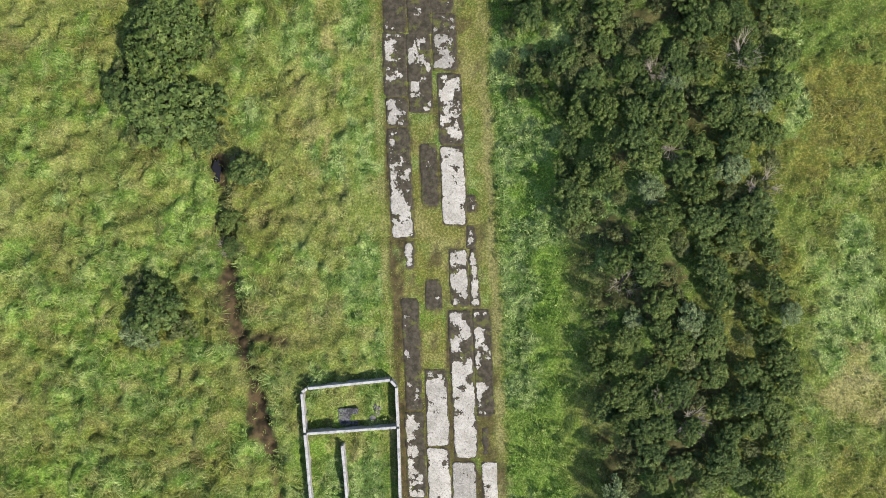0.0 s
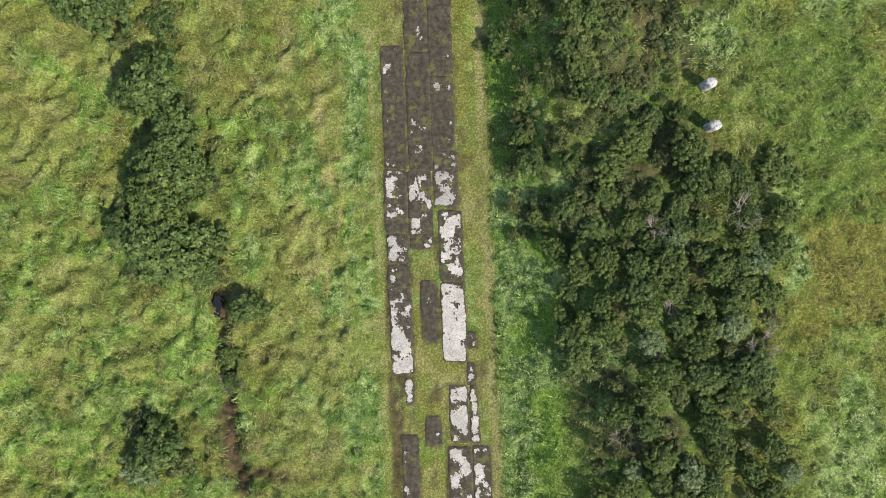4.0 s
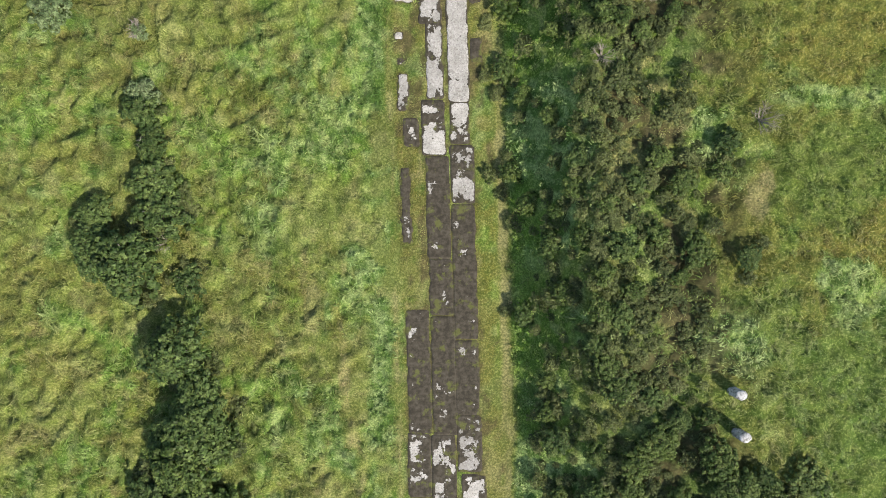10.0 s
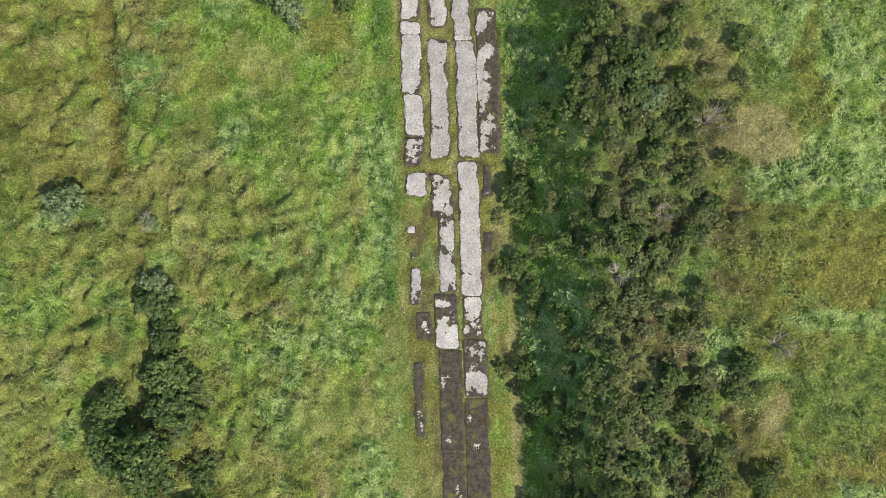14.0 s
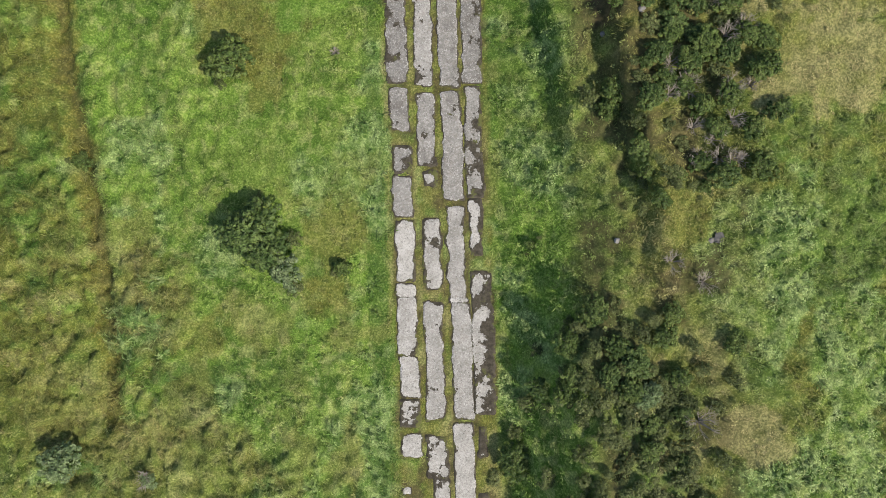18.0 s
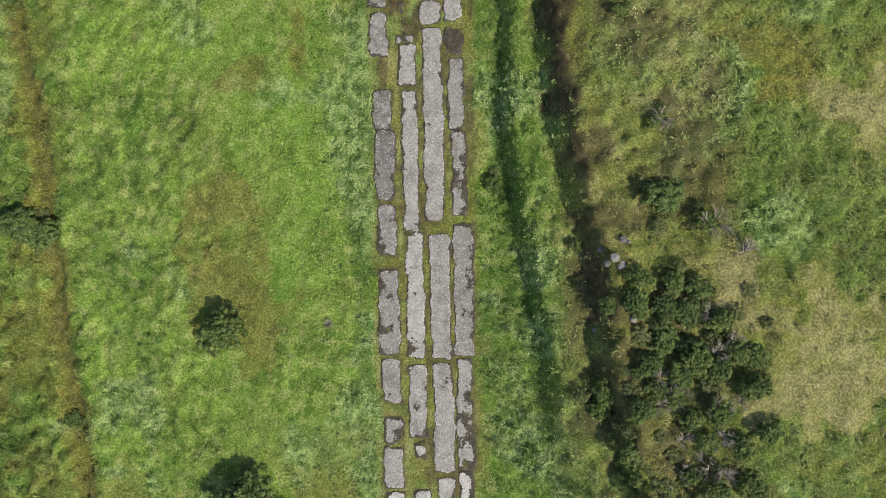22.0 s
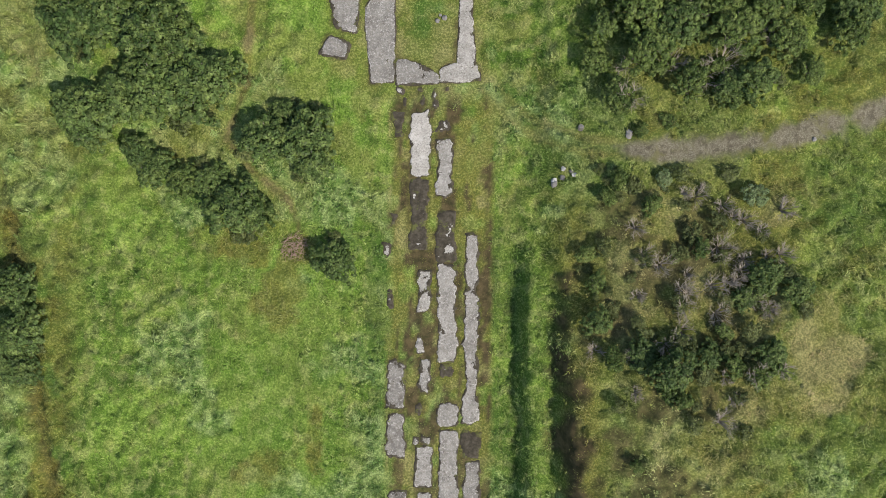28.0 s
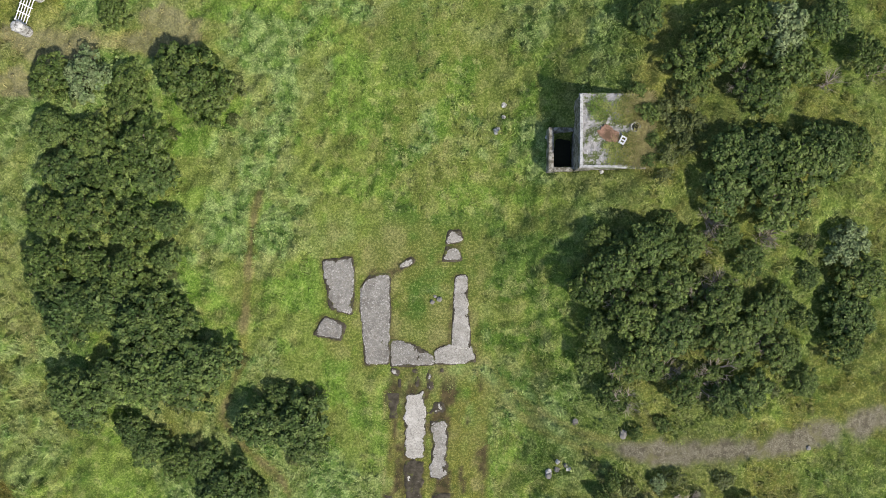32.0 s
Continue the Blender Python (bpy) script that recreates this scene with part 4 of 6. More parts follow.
slab(58.52, 65.2, 1.76, 1.26, 0.08, 0.15, 0.25)
slab(65.81, 73.74, 1.7, 1.49, 0.08, 0.05, 0.6)
slab(74.05, 83.2, 1.62, 1.5, 0.05, 0.05, 0.7)
slab(84.14, 98.38, 1.37, 1.45, 0.05, 0.05, 0.6)
slab(98.76, 100.28, 1.24, 1.4, 0.3, 0.25, 0.5)
slab(102.31, 103.16, 1.19, 1, 0.9, 0.8, 0.6)
slab(103.47, 110.54, 1.18, 1.38, 0.05, 0.1, 0.45)
slab(110.87, 114.5, 1.02, 1.42, 0.95, 0.99, 0)
slab(115.74, 119.7, 0.85, 1.17, 0.15, 0.2, 0.15)
slab(120.57, 121.07, 0.74, 0.75, 0.4, 0.4, 0.4)
# east strip
slab(-19.83, -16.69, 4.09, 1.61, 0.15, 0.3, 0)
slab(-16.22, -14.29, 3.63, 0.43, 0.9, 0.9, 0)
slab(-13.33, -5.37, 3.76, 1.38, 0.7, 0.75, 0, 0.9)
slab(-5.06, -0.89, 3.33, 0.57, 0.45, 0.4, 0)
slab(-0.89, 0.77, 3.2, 0.62, 0.85, 0.85, 0)
slab(1.84, 3.03, 3.33, 0.66, 0.8, 0.8, 0)
slab(42.48, 44.06, 3.2, 0.82, 0.98, 0.98, 0)
slab(46.88, 48.95, 3.24, 0.59, 0.85, 0.7, 0)
slab(50.03, 60.45, 3.51, 1.59, 0.6, 0.65, 0, 0.9)
slab(61.74, 65.77, 3.27, 0.95, 0.55, 0.5, 0.2, 0.9)
slab(66, 74.04, 3.31, 1.26, 0.55, 0.35, 0.3, 0.85)
slab(74.4, 84.09, 3.4, 1.54, 0.15, 0.45, 0.7, 0.8)
slab(84.7, 90.92, 3.21, 1.13, 0.55, 0.4, 0.7, 0.85)
slab(91.03, 96.27, 3.1, 1.22, 0.4, 0.1, 0.65)
slab(96.4, 98.3, 2.97, 1.29, 0.97, 0.97, 0.4)
slab(99.04, 112.94, 2.95, 1.09, 0.08, 0.1, 0.65)



def pad(corners, moss, grey, swell=1.07):
    """A slab of the old yard at the road's end."""
    cx, cy = sum(c[0] for c in corners) / len(corners), sum(c[1] for c in corners) / len(corners)
    area2 = sum(a[0] * b[1] - b[0] * a[1] for a, b in zip(corners, corners[1:] + corners[:1]))
    turned = corners if area2 > 0 else corners[::-1]
    lay_slab(yard, [(cx + (a - cx) * swell, cy + (b - cy) * swell) for a, b in turned], 0.06, 0.04 + 0.004 * (len(SLABS) % 7), 0.3, (moss, moss, grey, 0.5))


yard = tagged(new("yard_pavement"), "broken grey concrete floor of a vanished building", "pavement", kind="structure")
pad([(-14.1, 127.72), (-12.5, 127.43), (-12.34, 129.92), (-12.64, 131.58), (-14.92, 131.12), (-14.63, 129.71)], 0.14, 0.55)
pad([(-15.16, 125.65), (-13.14, 125.39), (-12.78, 126.54), (-14.49, 127.07)], 0.26, 0.8)
pad([(-11.25, 123.81), (-9.41, 123.91), (-9.77, 130.48), (-11.31, 130.23), (-12.01, 129.18)], 0.12, 0.6, 1.05)
pad([(-9.35, 123.62), (-6.1, 123.92), (-6.26, 125.3), (-7.78, 125.47), (-9.42, 126.3)], 0.10, 0.55, 1.08)
pad([(-6.05, 123.92), (-3.07, 124.3), (-3.5, 125.6), (-5.3, 125.6), (-6.2, 124.96)], 0.06, 0.3, 1.09)
pad([(-5.01, 125.2), (-3.5, 125.36), (-4.04, 130.62), (-4.95, 130.49)], 0.08, 0.24, 1.06)
pad([(-9.07, 130.73), (-7.85, 131.42), (-8.22, 131.95), (-9.31, 131.17)], 0.15, 0.45, 1.1)
pad([(-5.95, 131.66), (-4.49, 131.74), (-4.8, 132.74), (-5.72, 132.77)], 0.3, 0.45, 1.1)
pad([(-5.73, 132.85), (-4.48, 133.17), (-4.71, 134.13), (-5.71, 133.99)], 0.24, 0.4, 1.1)
pad([(-9.4, 123.59), (-8.64, 123.55), (-8.6, 122.89), (-9.28, 123.01)], 0.4, 0.42)
pad([(-7.8, 123.6), (-7.22, 123.63), (-7.28, 123.21), (-7.78, 123.18)], 0.4, 0.42)
pad([(-6.63, 123.66), (-6.22, 123.69), (-6.13, 122.11), (-6.55, 122.17)], 0.4, 0.42)
pad([(-7.48, 123.07), (-7.19, 123.09), (-7.14, 122.26), (-7.47, 122.24)], 0.4, 0.42)
pad([(-5.85, 123.79), (-5.21, 123.74), (-5.28, 123.41), (-5.78, 123.38)], 0.4, 0.42)
pad([(-8.81, 122.87), (-8.47, 122.89), (-8.42, 121.98), (-8.72, 122.04)], 0.4, 0.42)

make_ground()


# ---------------------------------------------------------------- grass
def make_grass(name, x0, x1, y0, y1, per_m2, seed, label):
    r = np.random.RandomState(seed)
    n = int((x1 - x0) * (y1 - y0) * per_m2)
    x, y = r.uniform(x0, x1, n), r.uniform(y0, y1, n)
    z4 = zones(x, y)
    s = x - axis_x(y)
    road_zone = (s > -3.0) & (s < 4.6) & (y < 122)
    keep = r.rand(n) > np.maximum(z4[:, 2] * 0.85, z4[:, 3] * 1.15)
    keep &= slab_gap(x, y) > 0.03
    if name == "road_grass":
        keep &= road_zone
    inside = (x > 1.4) & (x < 7.2) & (y > 138.5) & (y < 143.4)
    keep &= ~inside
    x, y, z4, road_zone, s = x[keep], y[keep], z4[keep], road_zone[keep], s[keep]
    n = len(x)
    rank = rough(x, y)
    clump = smooth(fbm(x, y, 1.1, 71, 2) + 0.05 * rank, 0.42, 0.60)
    size = 0.82 * (0.74 + 0.2 * rank + 0.12 * smooth(s, 11, 14)) * (0.30 + (0.42 + 0.3 * rank) * clump + 0.15 * fbm(x, y, 6.0, 75)) * r.uniform(0.7, 1.3, n)
    mown = patches(x, y, LUSH[:4], 73) * 0.28
    size = size * (1 - mown) * np.where(road_zone, np.where((s < -1.0) & (y > 24) & (y < 47), 0.75, 0.34), 1.0) * (1 - 0.45 * z4[:, 0])
    yard_zone = (y > 122) & (y < 135) & (x > -15.5) & (x < -3)
    size = np.where(yard_zone, size * 0.55, size)
    trodden = np.minimum(line_distance(x, y, FOOTPATH) - 0.05, line_distance(x, y, TRACK) - 0.7)
    size = size * (0.25 + 0.75 * smooth(trodden, 0.05, 0.35))
    size = np.where((s > 4.2) & (s < 5.3) & (y < 48), size * 0.4, size)
    drift = 6.28 * 2.2 * fbm(x, y, 3.0, 77, 2)
    z = surface(x, y)
    e, up = 0.15, swath_height(x, y)
    gx = up * (swaths(x + e, y) - swaths(x - e, y)) / (2 * e)
    gy = up * (swaths(x, y + e) - swaths(x, y - e)) / (2 * e)
    steep = np.hypot(gx, gy) + 1e-6
    pull = 1.6 * smooth(steep, 0.08, 0.5)
    blades = 5
    V = []
    for b in range(blades):
        free = drift + r.normal(0, 0.75, n)
        vx, vy = np.cos(free) - pull * gx / steep, np.sin(free) - pull * gy / steep
        th = np.arctan2(vy, vx) + r.normal(0, 0.3, n)
        lean = r.uniform(0.45, 1.0, n)
        L = size * r.uniform(0.5, 1.05, n)
        w = np.clip(L * 0.07, 0.014, 0.028) * (1 + 0.4 * z4[:, 1])
        ox, oy = r.normal(0, 0.13, n), r.normal(0, 0.13, n)
        dx, dy = np.cos(th), np.sin(th)
        px, py = -dy * w, dx * w
        fall = np.clip(gx * dx + gy * dy, -0.9, 0.4)
        base = np.stack([x + ox, y + oy, z - 0.02], -1)
        mid = base + np.stack([dx * L * 0.45 * lean, dy * L * 0.45 * lean, L * 0.38 + fall * L * 0.3], -1)
        tip = base + np.stack([dx * L * 1.05 * lean, dy * L * 1.05 * lean, L * (0.62 - 0.42 * lean) + fall * L * 0.9], -1)
        side = np.stack([px, py, np.zeros(n)], -1)
        V.append(np.stack([base, mid + side, tip, mid - side], 1))
    V = np.stack(V, 1).reshape(-1, 4, 3)
    m = len(V)
    k = np.arange(m)[:, None] * 4
    loops = np.concatenate([k + [0, 1, 3], k + [3, 1, 2]], 1).ravel()
    starts = np.arange(2 * m) * 3
    counts = np.full(2 * m, 3)
    zz = np.repeat(z4, blades * 4, 0)
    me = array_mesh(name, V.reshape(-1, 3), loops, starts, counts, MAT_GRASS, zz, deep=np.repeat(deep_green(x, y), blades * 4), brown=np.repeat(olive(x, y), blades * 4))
    return tagged(new(name, me), label, "grass", kind="stuff")


make_grass("road_grass", -10, 4.8, -24, 124, 14, 206, "short mossy grass in the joints of the old road")
make_grass("field_grass", -46, -5, -26, 62, 11.8, 201, "long matted yellow-green grass on the western field")
make_grass("meadow_grass", -46, -8, 62, 158, 11.8, 202, "fresh green meadow grass with tall wispy stems")
make_grass("bank_grass", -5, 14, -26, 62, 11.5, 203, "deep green grass on the roadside verge and bank")
make_grass("slope_grass", -8, 14, 62, 158, 11.5, 204, "lush green grass on the bank beside the road")
make_grass("plateau_grass", 14, 36, -26, 158, 10.5, 205, "tall grey-green herbs and straw-coloured dry grass")

def make_herbs(name, x0, x1, y0, y1, per_m2, seed, label):
    """Broad-leaved herbs: rosettes of folded leaves held up over the grass."""
    r = np.random.RandomState(seed)
    n = int((x1 - x0) * (y1 - y0) * per_m2)
    x, y = r.uniform(x0, x1, n), r.uniform(y0, y1, n)
    s = x - axis_x(y)
    road_zone = (s > -3.6) & (s < 4.9) & (y < 123) | (y > 122) & (y < 135) & (x > -15.5) & (x < -3)
    hut_zone = (x > 0.8) & (x < 8.2) & (y > 138) & (y < 144)
    z4, deep = zones(x, y), deep_green(x, y)
    leafy = np.maximum(z4[:, 1], 0.75 * np.abs(deep) * smooth(fbm(x, y, 2.2, 131), 0.42, 0.52))
    leafy = np.maximum(leafy, 0.6 * smooth(fbm(x, y, 3.2, 132), 0.54, 0.60))
    bare = np.maximum(np.max(z4[:, 2:], 1), np.maximum(0.8 * z4[:, 0], 0.9 * olive(x, y)))
    smooth_field = smooth(y, 60, 70) * (1 - smooth(y, 118, 126)) * smooth(-s, 6, 8) * (1 - smooth(-s, 16, 20))
    keep = (r.rand(n) < leafy * (1 - bare) * (1 - 0.8 * smooth_field) * (1 - 0.7 * bank_wood(x, y))) & ~road_zone & ~hut_zone
    x, y, z4, deep = x[keep], y[keep], z4[keep], deep[keep]
    n = len(x)
    z = surface(x, y) + r.uniform(0.12, 0.42, n)
    brown = olive(x, y)
    reach = r.uniform(0.09, 0.20, n)
    V = []
    leaves = 6
    for k in range(leaves):
        th = k * 6.283 / leaves + r.uniform(-0.5, 0.5, n)
        L, lift = reach * r.uniform(0.7, 1.15, n), r.uniform(-0.25, 0.55, n)
        dx, dy = np.cos(th), np.sin(th)
        w = L * r.uniform(0.26, 0.36, n)
        foot = np.stack([x + 0.03 * dx, y + 0.03 * dy, z], -1)
        mid = foot + np.stack([dx * L * 0.5, dy * L * 0.5, L * lift], -1)
        tip = foot + np.stack([dx * L, dy * L, L * lift * 0.6], -1)
        side = np.stack([-dy * w, dx * w, 0.25 * w], -1)
        other = np.stack([dy * w, -dx * w, 0.25 * w], -1)
        V.append(np.stack([foot, mid + side, tip, mid + other], 1))
    V = np.stack(V, 1).reshape(-1, 4, 3)
    m = len(V)
    k = np.arange(m)[:, None] * 4
    loops = np.concatenate([k + [0, 2, 1], k + [0, 3, 2]], 1).ravel()
    me = array_mesh(name, V.reshape(-1, 3), loops, np.arange(2 * m) * 3, np.full(2 * m, 3), MAT_GRASS, np.repeat(z4, leaves * 4, 0),
                    deep=np.repeat(deep, leaves * 4), brown=np.repeat(brown, leaves * 4))
    return tagged(new(name, me), label, "herbs", kind="stuff")


make_herbs("field_herbs", -46, 2, -26, 62, 5.0, 211, "leafy green weeds among the long grass")
make_herbs("meadow_herbs", -46, 2, 62, 158, 5.0, 212, "low leafy weeds in the meadow grass")
make_herbs("plateau_herbs", 2, 36, -26, 158, 6.0, 213, "pale broad-leaved herbs in dense patches")

# ---------------------------------------------------------------- bushes and trees
def crown_mesh(name, seed, clumps, leaves, mat, leaf=0.115, flat=0.8):
    """A crown of radius 1 over its trunk's foot: clumps of small leaves with gaps between them."""
    r = np.random.RandomState(seed)
    V = []
    for c in range(clumps):
        a = c * 2.39996 + r.uniform(-0.4, 0.4)
        q = math.sqrt((c + r.uniform(0.1, 0.9)) / clumps)
        rim = 0.88 * (1 + 0.16 * math.sin(2 * a + seed) + 0.12 * math.sin(3 * a + 2.3 * seed) + 0.06 * math.sin(7 * a + seed))
        rad = rim * q
        top = flat * math.sqrt(max(0.05, 1.05 - q * q)) * 1.15
        zc = 0.28 + top * (r.uniform(0.80, 1.04) if r.rand() < 0.86 else r.uniform(0.3, 0.7))
        size = r.uniform(0.12, 0.25) * (1.05 - 0.3 * q) * (60 / clumps) ** 0.5
        centre = np.array([rad * math.cos(a), rad * math.sin(a), zc])
        d = r.normal(size=(leaves, 3))
        d /= np.linalg.norm(d, axis=1)[:, None]
        d[:, 2] = np.abs(d[:, 2]) * np.where(r.rand(leaves) < 0.85, 1, -1)
        p = centre + d * size * r.uniform(0.75, 1.08, leaves)[:, None] * np.array([1, 1, 0.8])
        nrm = d + r.normal(0, 0.45, (leaves, 3)) + np.array([0, 0, 0.35])
        nrm /= np.linalg.norm(nrm, axis=1)[:, None]
        t = np.cross(nrm, r.normal(size=(leaves, 3)))
        t /= np.linalg.norm(t, axis=1)[:, None]
        b = np.cross(nrm, t)
        h = leaf * r.uniform(0.6, 1.2, leaves)[:, None] / 2
        V.append(np.stack([p - t * h * 1.2, p + b * h * 1.1 + t * h * 0.4, p + t * h * 0.9 - b * h * 1.0], 1))
    V = np.concatenate(V).reshape(-1, 3)
    n = len(V) // 3
    return array_mesh(name, V, np.arange(3 * n), np.arange(n) * 3, np.full(n, 3), mat)


def tube(bm, a, b, ra, rb, sides=5, joint=None):
    """A tapering tube; joint: a vertex that its foot grows out of. Returns a vertex at its tip."""
    a, b = Vector(a), Vector(b)
    d = (b - a).normalized()
    t = d.orthogonal().normalized()
    u = d.cross(t)
    rings = []
    for p, r in ((a, ra), (b, rb)):
        rings.append([bm.verts.new(p + (t * math.cos(k * 6.2832 / sides) + u * math.sin(k * 6.2832 / sides)) * r) for k in range(sides)])
    if joint is not None:
        bm.verts.remove(rings[0][0])
        rings[0][0] = joint
    for k in range(sides):
        bm.faces.new((rings[0][k], rings[0][(k + 1) % sides], rings[1][(k + 1) % sides], rings[1][k]))
    bm.faces.new(rings[1])
    return rings[1][0]


def trunk_mesh(seed):
    rnd = random.Random(seed)
    bm = bmesh.new()
    fork = tube(bm, (0, 0, -0.12), (rnd.uniform(-.05, .05), rnd.uniform(-.05, .05), 0.42), 0.075, 0.05, 7)
    for k in range(6):
        a = k * 1.047 + rnd.uniform(-.4, .4)
        r = rnd.uniform(0.3, 0.6)
        elbow = (r * 0.5 * math.cos(a), r * 0.5 * math.sin(a), rnd.uniform(0.45, 0.6))
        knee = tube(bm, (0, 0, 0.38), elbow, 0.04, 0.026, 5, fork)
        tube(bm, elbow, (r * math.cos(a), r * math.sin(a), rnd.uniform(0.75, 1.0)), 0.026, 0.01, 5, knee)
    return bm


def make_plant(kind, seed, mat, clumps, leaves, flat, leaf, label, category):
    root = tagged(new(kind), label, category)
    part("trunk", trunk_mesh(seed), MAT_BARK, root)
    crown = new("crown", crown_mesh("crown", seed, clumps, leaves, mat, leaf, flat))
    crown.parent = root
    return root


PROTOTYPES = {}
for kind, mat, clumps, leaves, flat, leaf, label, category in (
        ("hawthorn_tree", MAT_LEAF_DARK, 96, 50, 0.62, 0.088, "dense dark green hawthorn with a rounded lumpy crown", "tree"),
        ("goat_willow", MAT_LEAF_MID, 80, 50, 0.62, 0.09, "mid-green goat willow with a broken open crown", "tree"),
        ("scrub_bush", MAT_LEAF_MID, 26, 62, 0.65, 0.14, "low green scrub bush in rough grass", "bush"),
        ("willow_bush", MAT_LEAF_GREY, 34, 66, 0.6, 0.11, "low grey-green willow bush in long grass", "bush")):
    PROTOTYPES[kind] = [make_plant(kind, 7 * k + len(label), mat, clumps, leaves, flat, leaf, label, category) for k in range(3)]
USED = {}
PLANT_RND = random.Random(99)


def plant(kind, x, y, radius, group):
    """Sets one bush or tree of that crown radius on the ground."""
    model = PLANT_RND.choice(PROTOTYPES[kind])
    k = radius * PLANT_RND.uniform(1.0, 1.14)
    m = (Matrix.Translation((x, y, float(surface(x, y)) - 0.02)) @ Euler((PLANT_RND.uniform(-.06, .06), PLANT_RND.uniform(-.06, .06), PLANT_RND.uniform(0, 6.28))).to_matrix().to_4x4()
         @ Matrix.Diagonal((k * PLANT_RND.uniform(0.9, 1.1), k, k * PLANT_RND.uniform(0.75, 1.0), 1)))
    if model not in USED:
        USED[model] = True
        model.matrix_basis = m
        ob = model
    else:
        model_scale, model.scale = model.scale.copy(), (1, 1, 1)
        ob = copy_thing(model, m)
        model.scale = model_scale
    return tagged(ob, group=group)


WEST_SCRUB = [(-19.4, 15.2, 2.6), (-20.3, 12.8, 2.6), (-18.1, 14.5, 1.8), (-19.8, 9.4, 3.2), (-17.9, 9.1, 2.1), (-17.4, 7.3, 1.3), (-23.3, 10.5, 1.4), (-20.6, -5.2, 2.1), (-22, -6.9, 1.3), (-15.4, 1.2, 1.1), (-15.5, -0.8, 0.9), (-14.1, 4.9, 1.2)]
WEST_HAWTHORNS = [(-24.5, 38.6, 1.4), (-23.3, 33.2, 2), (-22.7, 30.8, 1.9), (-27.8, 30.8, 1.4), (-24.7, 27.1, 2.7), (-27.6, 28.1, 1.8), (-20.8, 25.9, 1.4), (-21.2, 20.9, 2.4), (-19.5, 16.9, 2.2), (-21, 14.7, 2.2), (-17.9, 14.9, 1.3), (-23.7, 35.8, 1.3)]
WEST_FIELD_BUSHES = [(-31.4, 45.8, 1.4), (-24.8, 44.5, 0.7), (-24.3, 39.9, 1.2), (-23.8, 37, 0.9)]
MIDFIELD_BUSHES = [(-17, 63.4, 2), (-14.4, 60.4, 1.3), (-15.9, 61.8, 1.7), (-18.8, 75.8, 1.7), (-34.4, 83.1, 1.4), (-32.9, 82.6, 1.3), (-10.4, 60.6, 0.7), (-30.6, 68.5, 0.8)]
THICKET_NORTH_WEST = [(-33.2, 126.4, 2.2), (-30.4, 127.2, 2.1), (-27.4, 126.2, 2.4), (-25.4, 125.5, 1.8), (-31.7, 120.5, 2.2), (-29.5, 121.8, 2.2), (-26.9, 122.3, 2.3), (-24, 122.4, 2.5), (-22.4, 123.2, 1.8), (-31.8, 119.2, 1.7), (-28.2, 117.7, 1.3), (-26.8, 116.6, 1.3), (-24.7, 115.7, 1.3), (-22.6, 115.8, 1.3), (-20.6, 114, 2.2), (-19.3, 113.7, 1.6), (-17.4, 121, 1.1), (-18.4, 119.1, 1.8), (-15.4, 119.2, 2.1), (-15, 117.5, 1.4), (-13, 110.4, 1.4), (-36.9, 107.1, 1.6), (-36.6, 103.8, 1.8), (-36.8, 101.1, 1.4)]
WOOD_NORTH_WEST = [(-35.4, 143.5, 1.7), (-32.5, 143.6, 1.8), (-29.8, 143, 1.5), (-25.2, 144.3, 2.5), (-23.8, 142.6, 1.8), (-29.6, 141.7, 1.2), (-35.1, 139.8, 1.5), (-32, 139.2, 1.8), (-28.2, 138.9, 1.9), (-33.8, 136.6, 1.8), (-30.2, 136.8, 1.8), (-27.5, 136.6, 1.5), (-34.7, 133.3, 1.7), (-31.6, 133.9, 1.8), (-28.6, 132.9, 1.8), (-26.2, 133.5, 1.2), (-34.8, 129.7, 1.6), (-31.8, 130.3, 1.8), (-29, 129.6, 1.8), (-26.3, 130.6, 1.1), (-32.5, 127, 1.9), (-29.8, 127.6, 1.7), (-27.4, 128.1, 1.5), (-25.4, 126.9, 1.5), (-31.3, 148.6, 1.2)]
WOOD_NORTH_EAST = [(9.5, 146, 1.7), (11.3, 147, 2.1), (13.2, 147.8, 2.1), (15.8, 145.7, 1.8), (15.1, 147.8, 1.7), (17.8, 148.5, 1.7), (14, 143.9, 1.6), (10.1, 144.2, 1.1), (20.6, 146.5, 1.3), (6.8, 148.8, 1.3), (12.6, 139.8, 1.7), (14.2, 139.5, 2.0), (16.4, 139.1, 2.1), (12.3, 137.4, 1.8), (15.6, 137, 2.1), (18.2, 140.1, 1.8), (19.8, 140.6, 1.5)]
GROVE_BY_TRACK = [(4.8, 133.9, 1.1), (5.9, 132, 1.9), (7.9, 133.6, 1.6), (4.4, 130.4, 1.5), (9.5, 131.1, 1.8), (7.1, 128.7, 1.9), (5, 127.7, 1.2), (10, 127.8, 1.8), (12.7, 129.8, 1.8), (13.8, 127.4, 1.9), (15.6, 129.3, 1.6), (16.8, 127, 1.5), (15, 124.1, 1.4), (13.4, 123.7, 1), (6.8, 122.4, 0.7), (9.8, 121.3, 0.6), (4.7, 125.4, 1.2), (8.1, 125.8, 1.6), (21.2, 129.6, 1.9), (20.9, 127.7, 1.5), (21.7, 132.2, 1.6), (20.6, 134.3, 1.4), (8, 120.6, 0.5)]
